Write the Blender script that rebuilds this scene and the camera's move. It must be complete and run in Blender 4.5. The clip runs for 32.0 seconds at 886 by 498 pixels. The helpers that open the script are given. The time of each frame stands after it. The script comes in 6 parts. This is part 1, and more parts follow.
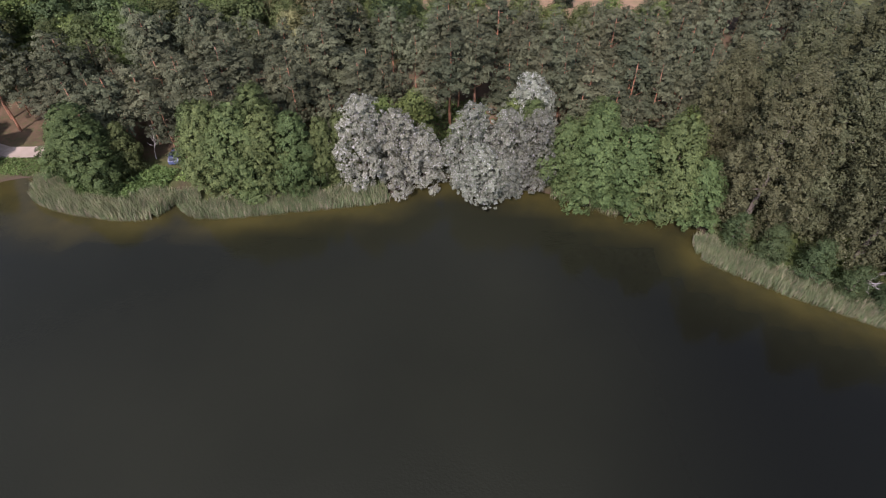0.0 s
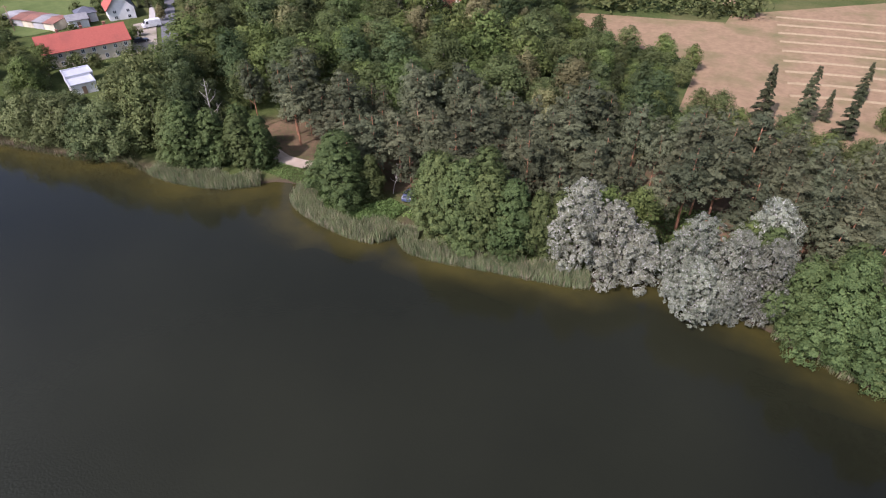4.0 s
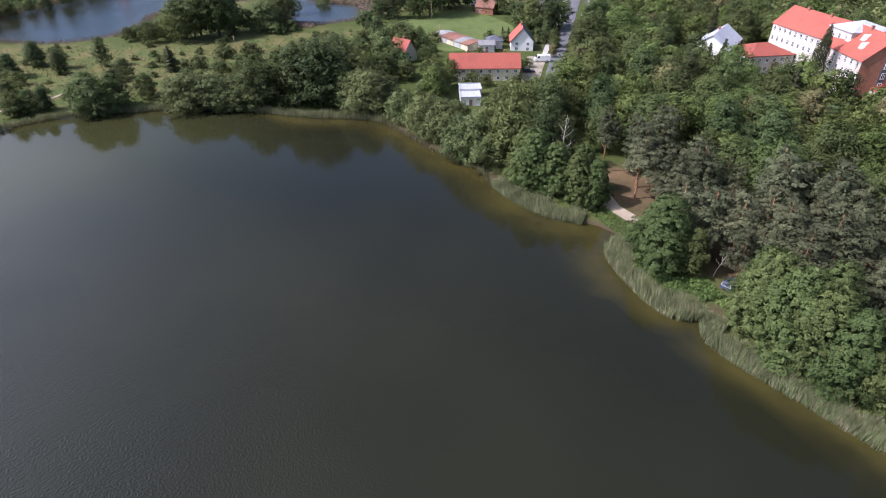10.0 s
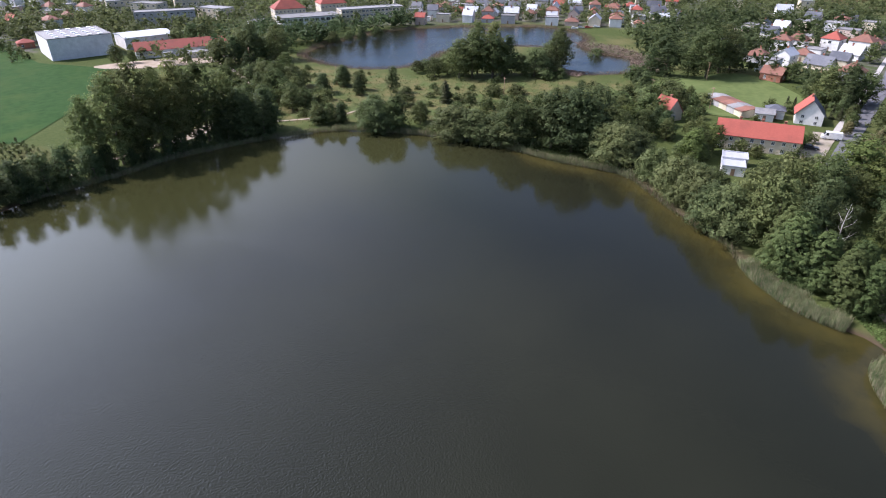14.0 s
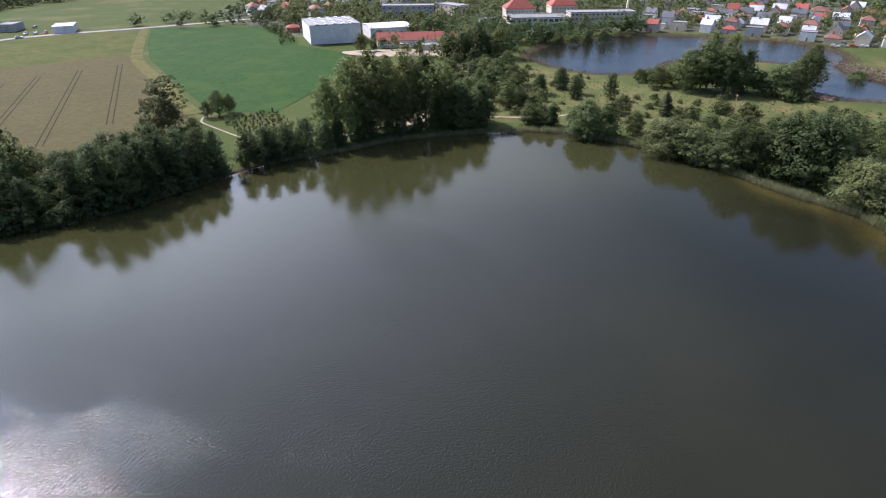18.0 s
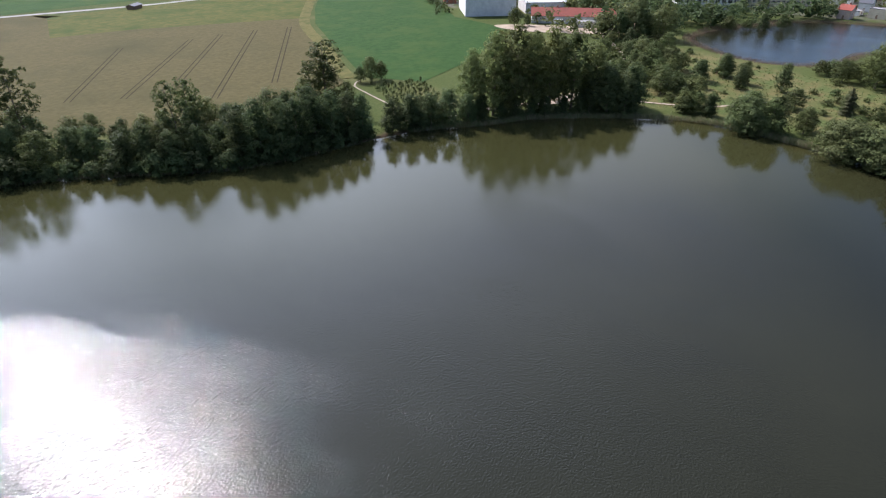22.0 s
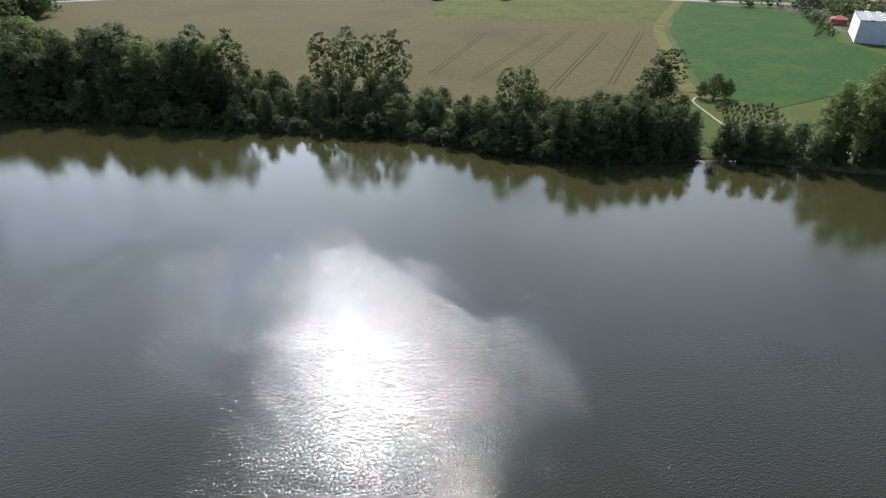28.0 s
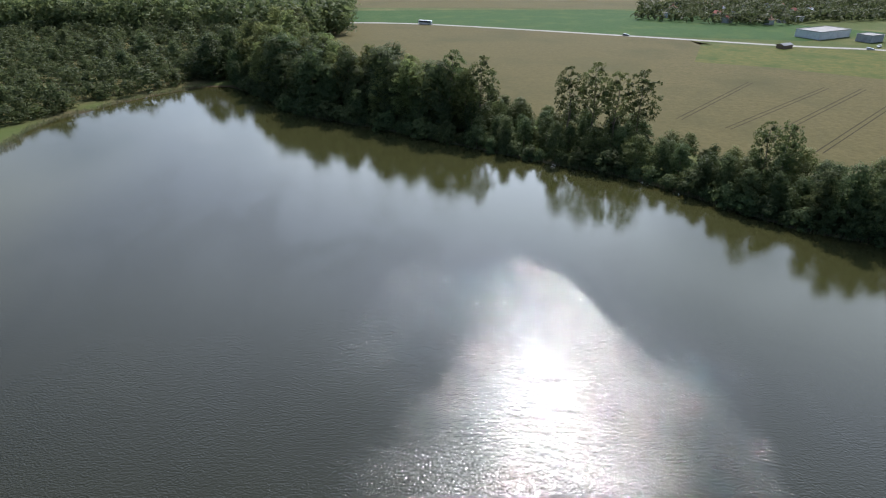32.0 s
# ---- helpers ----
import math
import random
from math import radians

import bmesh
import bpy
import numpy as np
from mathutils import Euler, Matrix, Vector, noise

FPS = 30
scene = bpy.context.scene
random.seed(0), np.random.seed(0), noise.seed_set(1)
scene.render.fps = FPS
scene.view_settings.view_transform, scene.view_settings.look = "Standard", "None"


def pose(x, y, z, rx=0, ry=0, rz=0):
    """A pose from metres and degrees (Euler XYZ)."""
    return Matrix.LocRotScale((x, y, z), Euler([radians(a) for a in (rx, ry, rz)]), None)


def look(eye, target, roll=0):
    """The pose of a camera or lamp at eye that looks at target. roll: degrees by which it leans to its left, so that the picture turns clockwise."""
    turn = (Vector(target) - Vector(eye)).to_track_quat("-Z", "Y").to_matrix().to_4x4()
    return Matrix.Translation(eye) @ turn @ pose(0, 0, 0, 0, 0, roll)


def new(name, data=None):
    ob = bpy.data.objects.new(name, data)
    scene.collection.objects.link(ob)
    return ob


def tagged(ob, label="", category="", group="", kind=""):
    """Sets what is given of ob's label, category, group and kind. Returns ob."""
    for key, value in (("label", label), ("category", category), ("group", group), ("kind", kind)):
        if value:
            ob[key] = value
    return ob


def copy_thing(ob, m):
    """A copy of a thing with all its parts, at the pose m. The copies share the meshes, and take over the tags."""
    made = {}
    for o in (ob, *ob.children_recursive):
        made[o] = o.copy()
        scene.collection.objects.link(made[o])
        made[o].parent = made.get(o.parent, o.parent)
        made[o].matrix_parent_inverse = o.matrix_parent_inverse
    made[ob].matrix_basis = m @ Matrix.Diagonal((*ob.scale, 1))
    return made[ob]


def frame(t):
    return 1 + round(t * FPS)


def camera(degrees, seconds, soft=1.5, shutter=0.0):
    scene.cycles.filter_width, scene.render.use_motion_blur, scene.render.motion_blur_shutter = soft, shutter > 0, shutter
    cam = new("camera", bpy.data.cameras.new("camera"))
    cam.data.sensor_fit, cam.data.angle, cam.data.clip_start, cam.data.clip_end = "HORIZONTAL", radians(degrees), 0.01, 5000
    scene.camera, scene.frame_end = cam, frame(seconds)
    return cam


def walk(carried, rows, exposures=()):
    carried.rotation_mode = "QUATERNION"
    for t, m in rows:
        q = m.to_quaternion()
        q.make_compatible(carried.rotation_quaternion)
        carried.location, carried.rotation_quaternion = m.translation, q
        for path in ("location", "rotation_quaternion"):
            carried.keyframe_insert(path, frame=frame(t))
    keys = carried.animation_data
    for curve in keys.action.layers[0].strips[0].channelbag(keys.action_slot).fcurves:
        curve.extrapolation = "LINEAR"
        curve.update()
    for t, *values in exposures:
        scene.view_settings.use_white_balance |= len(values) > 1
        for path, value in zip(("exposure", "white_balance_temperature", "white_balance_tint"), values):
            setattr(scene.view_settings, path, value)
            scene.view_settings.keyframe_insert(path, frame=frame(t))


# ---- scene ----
cam = camera(73.74, 32.0, soft=1.1)

# The drone hovers 64 m over the lake and turns: seconds, tilt, lean, heading.
TURN = [
    (0.0, 44.83, -0.03, 2.57),
    (0.5, 44.80, -0.06, 6.17),
    (1.0, 44.78, -0.08, 9.81),
    (1.5, 44.74, -0.08, 13.21),
    (2.0, 44.88, -0.07, 16.22),
    (2.5, 46.20, -0.10, 18.99),
    (3.0, 48.86, -0.11, 21.79),
    (3.5, 51.12, -0.13, 24.66),
    (5.5, 53.60, -0.12, 36.99),
    (6.0, 53.58, -0.12, 40.03),
    (6.5, 53.61, -0.12, 43.10),
    (7.0, 53.86, -0.10, 46.20),
    (7.5, 54.95, -0.09, 49.40),
    (8.0, 55.02, -0.09, 52.41),
    (8.5, 55.00, -0.08, 55.40),
    (9.0, 54.99, -0.07, 58.20),
    (9.5, 55.16, -0.04, 60.61),
    (10.0, 56.46, -0.02, 62.90),
    (10.5, 59.69, 0.01, 65.31),
    (11.0, 60.67, 0.05, 67.87),
    (11.5, 60.68, 0.06, 71.19),
    (12.0, 60.72, 0.07, 74.51),
    (12.5, 60.73, 0.09, 77.74),
    (13.0, 60.75, 0.11, 80.87),
    (13.5, 60.75, 0.12, 84.36),
    (14.0, 60.75, 0.11, 87.72),
    (14.5, 60.78, 0.10, 90.90),
    (15.0, 60.77, 0.09, 93.91),
    (15.5, 60.79, 0.09, 96.34),
    (17.5, 60.90, 0.10, 106.61),
    (18.0, 60.94, 0.09, 108.34),
    (18.5, 60.96, 0.10, 110.07),
    (19.0, 60.86, 0.09, 111.74),
    (19.5, 60.12, 0.09, 113.36),
    (20.0, 59.02, 0.10, 114.97),
    (20.5, 58.78, 0.11, 116.44),
    (21.0, 58.77, 0.11, 117.77),
    (21.5, 58.78, 0.10, 119.35),
    (22.0, 58.76, 0.07, 122.48),
    (22.5, 58.80, 0.05, 125.70),
    (23.0, 58.81, 0.04, 128.50),
    (23.5, 58.85, 0.03, 130.91),
    (24.0, 58.84, 0.01, 133.32),
    (24.5, 58.84, -0.04, 135.74),
    (25.0, 58.83, -0.09, 138.46),
    (25.5, 58.83, -0.14, 141.14),
    (27.5, 58.90, -0.16, 151.83),
    (28.0, 58.92, -0.18, 154.29),
    (28.5, 58.89, -0.21, 156.90),
    (29.0, 58.91, -0.24, 160.00),
    (29.5, 58.92, -0.27, 163.27),
    (30.0, 59.06, -0.29, 166.45),
    (30.5, 59.34, -0.30, 169.67),
    (31.0, 59.68, -0.29, 172.54),
    (31.5, 60.10, -0.29, 175.19),
    (32.0, 61.75, -0.30, 177.60),
]
walk(cam, [(t, pose(0, 0, 64, rx, ry, rz)) for t, rx, ry, rz in TURN], [(0, 0.30, 6200, 36), (3.5, 0.38, 6180, 34), (9, 0.50, 6100, 27), (19, 0.52, 6180, 26), (24, 0.42, 6330, 19), (32, 0.37, 6350, 16)])

# ---- sky and sun ----
SUN_HEAD, SUN_HEIGHT = 163.0, 46.0      # heading (counter-clockwise from +y) and elevation
SUN_DIR = Vector((-math.sin(radians(SUN_HEAD)) * math.cos(radians(SUN_HEIGHT)),
                  math.cos(radians(SUN_HEAD)) * math.cos(radians(SUN_HEIGHT)), math.sin(radians(SUN_HEIGHT))))


def build_world():
    w = bpy.data.worlds.new("summer_sky")
    scene.world = w
    w.use_nodes = True
    nt = w.node_tree
    nt.nodes.clear()
    N, L = nt.nodes.new, nt.links.new
    out = N("ShaderNodeOutputWorld")
    sky = N("ShaderNodeTexSky")
    sky.sky_type, sky.sun_disc = "NISHITA", False
    sky.sun_elevation, sky.sun_rotation = radians(SUN_HEIGHT), radians(360 - SUN_HEAD)
    sky.altitude, sky.air_density, sky.dust_density = 100, 1.0, 0.1
    sky.ozone_density = 4.0
    blue = N("ShaderNodeBackground")
    blue.inputs["Strength"].default_value = 0.10
    L(sky.outputs["Color"], blue.inputs["Color"])
    # fair-weather cumulus on a flat layer
    co = N("ShaderNodeTexCoord")
    sep = N("ShaderNodeSeparateXYZ")
    L(co.outputs["Generated"], sep.inputs[0])
    lift = N("ShaderNodeMath"); lift.operation = "MAXIMUM"; lift.inputs[1].default_value = 0.0
    L(sep.outputs["Z"], lift.inputs[0])
    add = N("ShaderNodeMath"); add.inputs[1].default_value = 0.12
    L(lift.outputs[0], add.inputs[0])
    xs = N("ShaderNodeMath"); xs.operation = "DIVIDE"
    ys = N("ShaderNodeMath"); ys.operation = "DIVIDE"
    for node, axis in ((xs, "X"), (ys, "Y")):
        L(sep.outputs[axis], node.inputs[0]); L(add.outputs[0], node.inputs[1])
    flat = N("ShaderNodeCombineXYZ")
    L(xs.outputs[0], flat.inputs[0]); L(ys.outputs[0], flat.inputs[1])
    flat.inputs[2].default_value = 3.7
    big = N("ShaderNodeTexNoise")
    big.inputs["Scale"].default_value, big.inputs["Detail"].default_value, big.inputs["Roughness"].default_value = 0.9, 7, 0.55
    L(flat.outputs[0], big.inputs["Vector"])
    ramp = N("ShaderNodeValToRGB")
    ramp.color_ramp.elements[0].position, ramp.color_ramp.elements[1].position = 0.44, 0.66
    # more cloud towards the sun's side of the sky
    dot = N("ShaderNodeVectorMath"); dot.operation = "DOT_PRODUCT"; dot.inputs[1].default_value = SUN_DIR
    L(co.outputs["Generated"], dot.inputs[0])
    side = N("ShaderNodeMapRange")
    side.inputs["From Min"].default_value, side.inputs["From Max"].default_value = -0.05, 0.72
    side.inputs["To Min"].default_value, side.inputs["To Max"].default_value = -0.30, 0.16
    L(dot.outputs["Value"], side.inputs["Value"])
    # the layer closes up towards the horizon on that side
    low = N("ShaderNodeMapRange")
    low.inputs["From Min"].default_value, low.inputs["From Max"].default_value = 0.05, 0.5
    low.inputs["To Min"].default_value, low.inputs["To Max"].default_value = 1.9, 1.0
    L(lift.outputs[0], low.inputs["Value"])
    lean = N("ShaderNodeMath"); lean.operation = "MULTIPLY"
    L(side.outputs["Result"], lean.inputs[0]); L(low.outputs["Result"], lean.inputs[1])
    more = N("ShaderNodeMath")
    L(big.outputs["Fac"], more.inputs[0]); L(lean.outputs[0], more.inputs[1])
    L(more.outputs[0], ramp.inputs["Fac"])
    clip = N("ShaderNodeMath"); clip.operation = "MAXIMUM"; clip.inputs[1].default_value = 0.0
    L(dot.outputs["Value"], clip.inputs[0])
    veil = N("ShaderNodeMath"); veil.operation = "POWER"; veil.inputs[1].default_value = 4
    L(clip.outputs[0], veil.inputs[0])
    height = N("ShaderNodeMapRange")
    height.inputs["From Min"].default_value, height.inputs["From Max"].default_value = 0.25, 0.8
    height.inputs["To Min"].default_value, height.inputs["To Max"].default_value = 1.0, 0.15
    L(lift.outputs[0], height.inputs["Value"])
    bank = N("ShaderNodeMath"); bank.operation = "MULTIPLY"
    L(veil.outputs[0], bank.inputs[0]); L(height.outputs["Result"], bank.inputs[1])
    glow = N("ShaderNodeMath"); glow.operation = "MULTIPLY_ADD"; glow.inputs[1].default_value, glow.inputs[2].default_value = 6.0, 0.42
    L(bank.outputs[0], glow.inputs[0])
    cloud = N("ShaderNodeBackground")
    cloud.inputs["Color"].default_value = (0.72, 0.86, 1.0, 1)
    # the bright aureole round the sun, seen through thin cloud
    near_sun = N("ShaderNodeMath"); near_sun.operation = "POWER"; near_sun.inputs[1].default_value = 90
    L(clip.outputs[0], near_sun.inputs[0])
    aure = N("ShaderNodeMath"); aure.operation = "MULTIPLY_ADD"; aure.inputs[1].default_value = 1.5
    L(near_sun.outputs[0], aure.inputs[0]); L(glow.outputs[0], aure.inputs[2])
    L(aure.outputs[0], cloud.inputs["Strength"])
    mix = N("ShaderNodeMixShader")
    L(ramp.outputs["Color"], mix.inputs["Fac"]); L(blue.outputs[0], mix.inputs[1]); L(cloud.outputs[0], mix.inputs[2])
    L(mix.outputs[0], out.inputs["Surface"])


build_world()
sun = new("sun", bpy.data.lights.new("sun", "SUN"))
sun.data.energy, sun.data.angle, sun.data.color = 5.0, radians(0.53), (1.0, 0.96, 0.90)
sun.matrix_basis = look((0, 0, 300), Vector((0, 0, 300)) - SUN_DIR)

# ---- materials ----
def mat(name, rough=0.8, metal=0.0, ior=1.5):
    """An empty procedural material: the material, its tree and its principled node."""
    m = bpy.data.materials.new(name)
    m.use_nodes = True
    nt = m.node_tree
    b = nt.nodes["Principled BSDF"]
    b.inputs["Roughness"].default_value, b.inputs["Metallic"].default_value, b.inputs["IOR"].default_value = rough, metal, ior
    return m, nt, b


def noise_node(nt, scale, detail=4, rough=0.6, coords="Object", stretch=(1, 1, 1)):
    co = nt.nodes.new("ShaderNodeTexCoord")
    mp = nt.nodes.new("ShaderNodeMapping")
    mp.inputs["Scale"].default_value = stretch
    n = nt.nodes.new("ShaderNodeTexNoise")
    n.inputs["Scale"].default_value, n.inputs["Detail"].default_value, n.inputs["Roughness"].default_value = scale, detail, rough
    nt.links.new(co.outputs[coords], mp.inputs[0])
    nt.links.new(mp.outputs[0], n.inputs["Vector"])
    return n


def mix_node(nt, a, b, fac, how="MIX"):
    """Mix of two colours (tuples or sockets) by a number or socket."""
    n = nt.nodes.new("ShaderNodeMix")
    n.data_type, n.blend_type = "RGBA", how
    for sock, v in ((n.inputs[0], fac), (n.inputs[6], a), (n.inputs[7], b)):
        if isinstance(v, bpy.types.NodeSocket):
            nt.links.new(v, sock)
        elif isinstance(v, (int, float)):
            sock.default_value = v
        else:
            sock.default_value = (*v, 1)
    return n.outputs[2]


def ramp_node(nt, fac, lo, hi):
    n = nt.nodes.new("ShaderNodeMapRange")
    n.inputs["From Min"].default_value, n.inputs["From Max"].default_value = lo, hi
    nt.links.new(fac, n.inputs["Value"])
    return n.outputs["Result"]


def bump_node(nt, b, height, strength, distance):
    n = nt.nodes.new("ShaderNodeBump")
    n.inputs["Strength"].default_value, n.inputs["Distance"].default_value = strength, distance
    nt.links.new(height, n.inputs["Height"])
    nt.links.new(n.outputs[0], b.inputs["Normal"])
    return n


def surface(name, c1, c2, scale, rough=0.85, c3=None, scale3=None, bump=0.0, metal=0.0, stretch=(1, 1, 1), vary=0.0):
    """Two-scale mottled surface: c1 to c2 by fine noise, towards c3 by coarse noise."""
    m, nt, b = mat(name, rough, metal)
    if rough > 0.85:
        b.inputs["Specular IOR Level"].default_value = 0.05
    n = noise_node(nt, scale, 6, 0.65, stretch=stretch)
    col = mix_node(nt, c1, c2, ramp_node(nt, n.outputs["Fac"], 0.32, 0.68))
    if c3:
        n3 = noise_node(nt, scale3, 5, 0.6)
        col = mix_node(nt, col, c3, ramp_node(nt, n3.outputs["Fac"], 0.48, 0.72))
    if vary:
        oi = nt.nodes.new("ShaderNodeObjectInfo")
        mr = nt.nodes.new("ShaderNodeMapRange")
        mr.inputs["To Min"].default_value, mr.inputs["To Max"].default_value = 1 - vary, 1 + vary
        nt.links.new(oi.outputs["Random"], mr.inputs["Value"])
        hsv = nt.nodes.new("ShaderNodeHueSaturation")
        nt.links.new(mr.outputs[0], hsv.inputs["Value"])
        nt.links.new(col, hsv.inputs["Color"])
        col = hsv.outputs[0]
    nt.links.new(col, b.inputs["Base Color"])
    if bump:
        bump_node(nt, b, n.outputs["Fac"], 0.6, bump)
    return m


def leaf(name, dark, light, pale=None, pale_at=0.85, translucent=0.25, rough=0.6, tint=0.3):
    """Foliage: each spray its own tone, each tree its own tint, some light passing through."""
    m, nt, b = mat(name, rough)
    b.inputs["Specular IOR Level"].default_value = 0.08
    geo = nt.nodes.new("ShaderNodeNewGeometry")
    col = mix_node(nt, dark, light, ramp_node(nt, geo.outputs["Random Per Island"], -0.15, 1.15))
    if pale:
        col = mix_node(nt, col, pale, ramp_node(nt, geo.outputs["Random Per Island"], pale_at, pale_at + 0.1))
    n = noise_node(nt, 0.45, 3)
    hsv = nt.nodes.new("ShaderNodeHueSaturation")
    oi = nt.nodes.new("ShaderNodeObjectInfo")
    hue = nt.nodes.new("ShaderNodeMapRange")
    hue.inputs["To Min"].default_value, hue.inputs["To Max"].default_value = 0.468, 0.506
    nt.links.new(oi.outputs["Random"], hue.inputs["Value"])
    val = nt.nodes.new("ShaderNodeMapRange")
    val.inputs["From Min"].default_value, val.inputs["From Max"].default_value = 0.3, 0.7
    val.inputs["To Min"].default_value, val.inputs["To Max"].default_value = 0.7, 1.3
    nt.links.new(n.outputs["Fac"], val.inputs["Value"])
    nt.links.new(hue.outputs[0], hsv.inputs["Hue"])
    hsv.inputs["Saturation"].default_value = 0.92
    each = nt.nodes.new("ShaderNodeMapRange")
    each.inputs["To Min"].default_value, each.inputs["To Max"].default_value = 1 - tint, 1 + tint
    scramble = nt.nodes.new("ShaderNodeTexWhiteNoise"); scramble.noise_dimensions = "1D"
    nt.links.new(oi.outputs["Random"], scramble.inputs["W"])
    nt.links.new(scramble.outputs["Value"], each.inputs["Value"])
    prod = nt.nodes.new("ShaderNodeMath"); prod.operation = "MULTIPLY"
    nt.links.new(val.outputs[0], prod.inputs[0]); nt.links.new(each.outputs[0], prod.inputs[1])
    nt.links.new(prod.outputs[0], hsv.inputs["Value"])
    nt.links.new(col, hsv.inputs["Color"])
    nt.links.new(hsv.outputs[0], b.inputs["Base Color"])
    tr = nt.nodes.new("ShaderNodeBsdfTranslucent")
    nt.links.new(hsv.outputs[0], tr.inputs["Color"])
    mx = nt.nodes.new("ShaderNodeMixShader")
    mx.inputs[0].default_value = translucent
    nt.links.new(b.outputs[0], mx.inputs[1])
    nt.links.new(tr.outputs[0], mx.inputs[2])
    nt.links.new(mx.outputs[0], nt.nodes["Material Output"].inputs["Surface"])
    return m


def water_material():
    m, nt, b = mat("lake_water", 0.03, 0.0, 1.333)
    at = nt.nodes.new("ShaderNodeAttribute")
    at.attribute_name = "shallow"
    silt = noise_node(nt, 0.12, 5, 0.6)
    edge = nt.nodes.new("ShaderNodeMath"); edge.operation = "MULTIPLY"
    nt.links.new(at.outputs["Fac"], edge.inputs[0])
    nt.links.new(ramp_node(nt, silt.outputs["Fac"], 0.15, 0.6), edge.inputs[1])
    murk = noise_node(nt, 0.025, 4, 0.55)
    deep = mix_node(nt, (0.0112, 0.0120, 0.0066), (0.0144, 0.0153, 0.0084), ramp_node(nt, murk.outputs["Fac"], 0.35, 0.65))
    # paler olive base colour off the southern banks
    bloom = nt.nodes.new("ShaderNodeAttribute"); bloom.attribute_name = "bloom"
    clear = nt.nodes.new("ShaderNodeAttribute"); clear.attribute_name = "clear"
    deep = mix_node(nt, deep, (0.030, 0.0315, 0.012), bloom.outputs["Fac"])
    # darker body colour in the north-eastern bay paints a cloud's shade into the water
    deep = mix_node(nt, deep, (0.0062, 0.0066, 0.0040), clear.outputs["Fac"])
    col = mix_node(nt, deep, (0.046, 0.039, 0.011), edge.outputs[0])
    nt.links.new(col, b.inputs["Base Color"])
    # wind ripples, calmer in wisps of slick water
    fine = noise_node(nt, 3.1, 1, 0.5, stretch=(1.0, 1.1, 1))
    mid = noise_node(nt, 1.3, 2, 0.5, stretch=(1.0, 1.2, 1))
    slick = noise_node(nt, 0.03, 5, 0.62, stretch=(1.5, 0.7, 1))
    slick.inputs["Distortion"].default_value = 0.9
    both = nt.nodes.new("ShaderNodeMath"); both.operation = "MULTIPLY_ADD"; both.inputs[1].default_value = 0.4
    nt.links.new(mid.outputs["Fac"], both.inputs[0]); nt.links.new(fine.outputs["Fac"], both.inputs[2])
    bm_ = bump_node(nt, b, both.outputs[0], 1.0, 0.098)
    amp = nt.nodes.new("ShaderNodeMapRange"); amp.interpolation_type = "SMOOTHSTEP"
    amp.inputs["From Min"].default_value, amp.inputs["From Max"].default_value = 0.38, 0.58
    amp.inputs["To Min"].default_value, amp.inputs["To Max"].default_value = 0.55, 1.0
    nt.links.new(slick.outputs["Fac"], amp.inputs["Value"])
    lee = nt.nodes.new("ShaderNodeAttribute"); lee.attribute_name = "open"
    calm = nt.nodes.new("ShaderNodeMath"); calm.operation = "MULTIPLY"
    nt.links.new(amp.outputs[0], calm.inputs[0]); nt.links.new(lee.outputs["Fac"], calm.inputs[1])
    nt.links.new(calm.outputs[0], bm_.inputs["Strength"])
    # ripples too small to model, as roughness
    rip = nt.nodes.new("ShaderNodeMapRange")
    rip.inputs["To Min"].default_value, rip.inputs["To Max"].default_value = 0.03, 0.075
    nt.links.new(calm.outputs[0], rip.inputs["Value"])
    nt.links.new(rip.outputs[0], b.inputs["Roughness"])
    return m


def ground_material():
    m, nt, b = mat("meadow_and_forest_floor", 0.95)
    b.inputs["Specular IOR Level"].default_value = 0.05
    at = nt.nodes.new("ShaderNodeAttribute"); at.attribute_name = "cover"
    sep = nt.nodes.new("ShaderNodeSeparateColor")
    nt.links.new(at.outputs["Color"], sep.inputs[0])
    fine, mid, big = noise_node(nt, 1.3, 6), noise_node(nt, 0.14, 5), noise_node(nt, 0.03, 4)
    grass = mix_node(nt, (0.040, 0.060, 0.017), (0.074, 0.089, 0.029), ramp_node(nt, fine.outputs["Fac"], 0.3, 0.7))
    grass = mix_node(nt, grass, (0.12, 0.11, 0.048), ramp_node(nt, big.outputs["Fac"], 0.5, 0.75))
    floor = mix_node(nt, (0.062, 0.047, 0.028), (0.16, 0.105, 0.062), ramp_node(nt, mid.outputs["Fac"], 0.35, 0.65))
    floor = mix_node(nt, floor, (0.07, 0.085, 0.03), ramp_node(nt, fine.outputs["Fac"], 0.5, 0.75))
    dry = mix_node(nt, (0.150, 0.125, 0.056), (0.072, 0.098, 0.032), ramp_node(nt, mid.outputs["Fac"], 0.4, 0.62))
    town = mix_node(nt, (0.11, 0.105, 0.09), (0.055, 0.07, 0.03), ramp_node(nt, mid.outputs["Fac"], 0.42, 0.55))
    col = mix_node(nt, grass, floor, sep.outputs[0])
    col = mix_node(nt, col, dry, sep.outputs[1])
    col = mix_node(nt, col, town, sep.outputs[2])
    wet = nt.nodes.new("ShaderNodeAttribute"); wet.attribute_name = "mud"
    col = mix_node(nt, col, (0.075, 0.05, 0.035), wet.outputs["Fac"])
    nt.links.new(col, b.inputs["Base Color"])
    bump_node(nt, b, fine.outputs["Fac"], 0.8, 0.15)
    return m


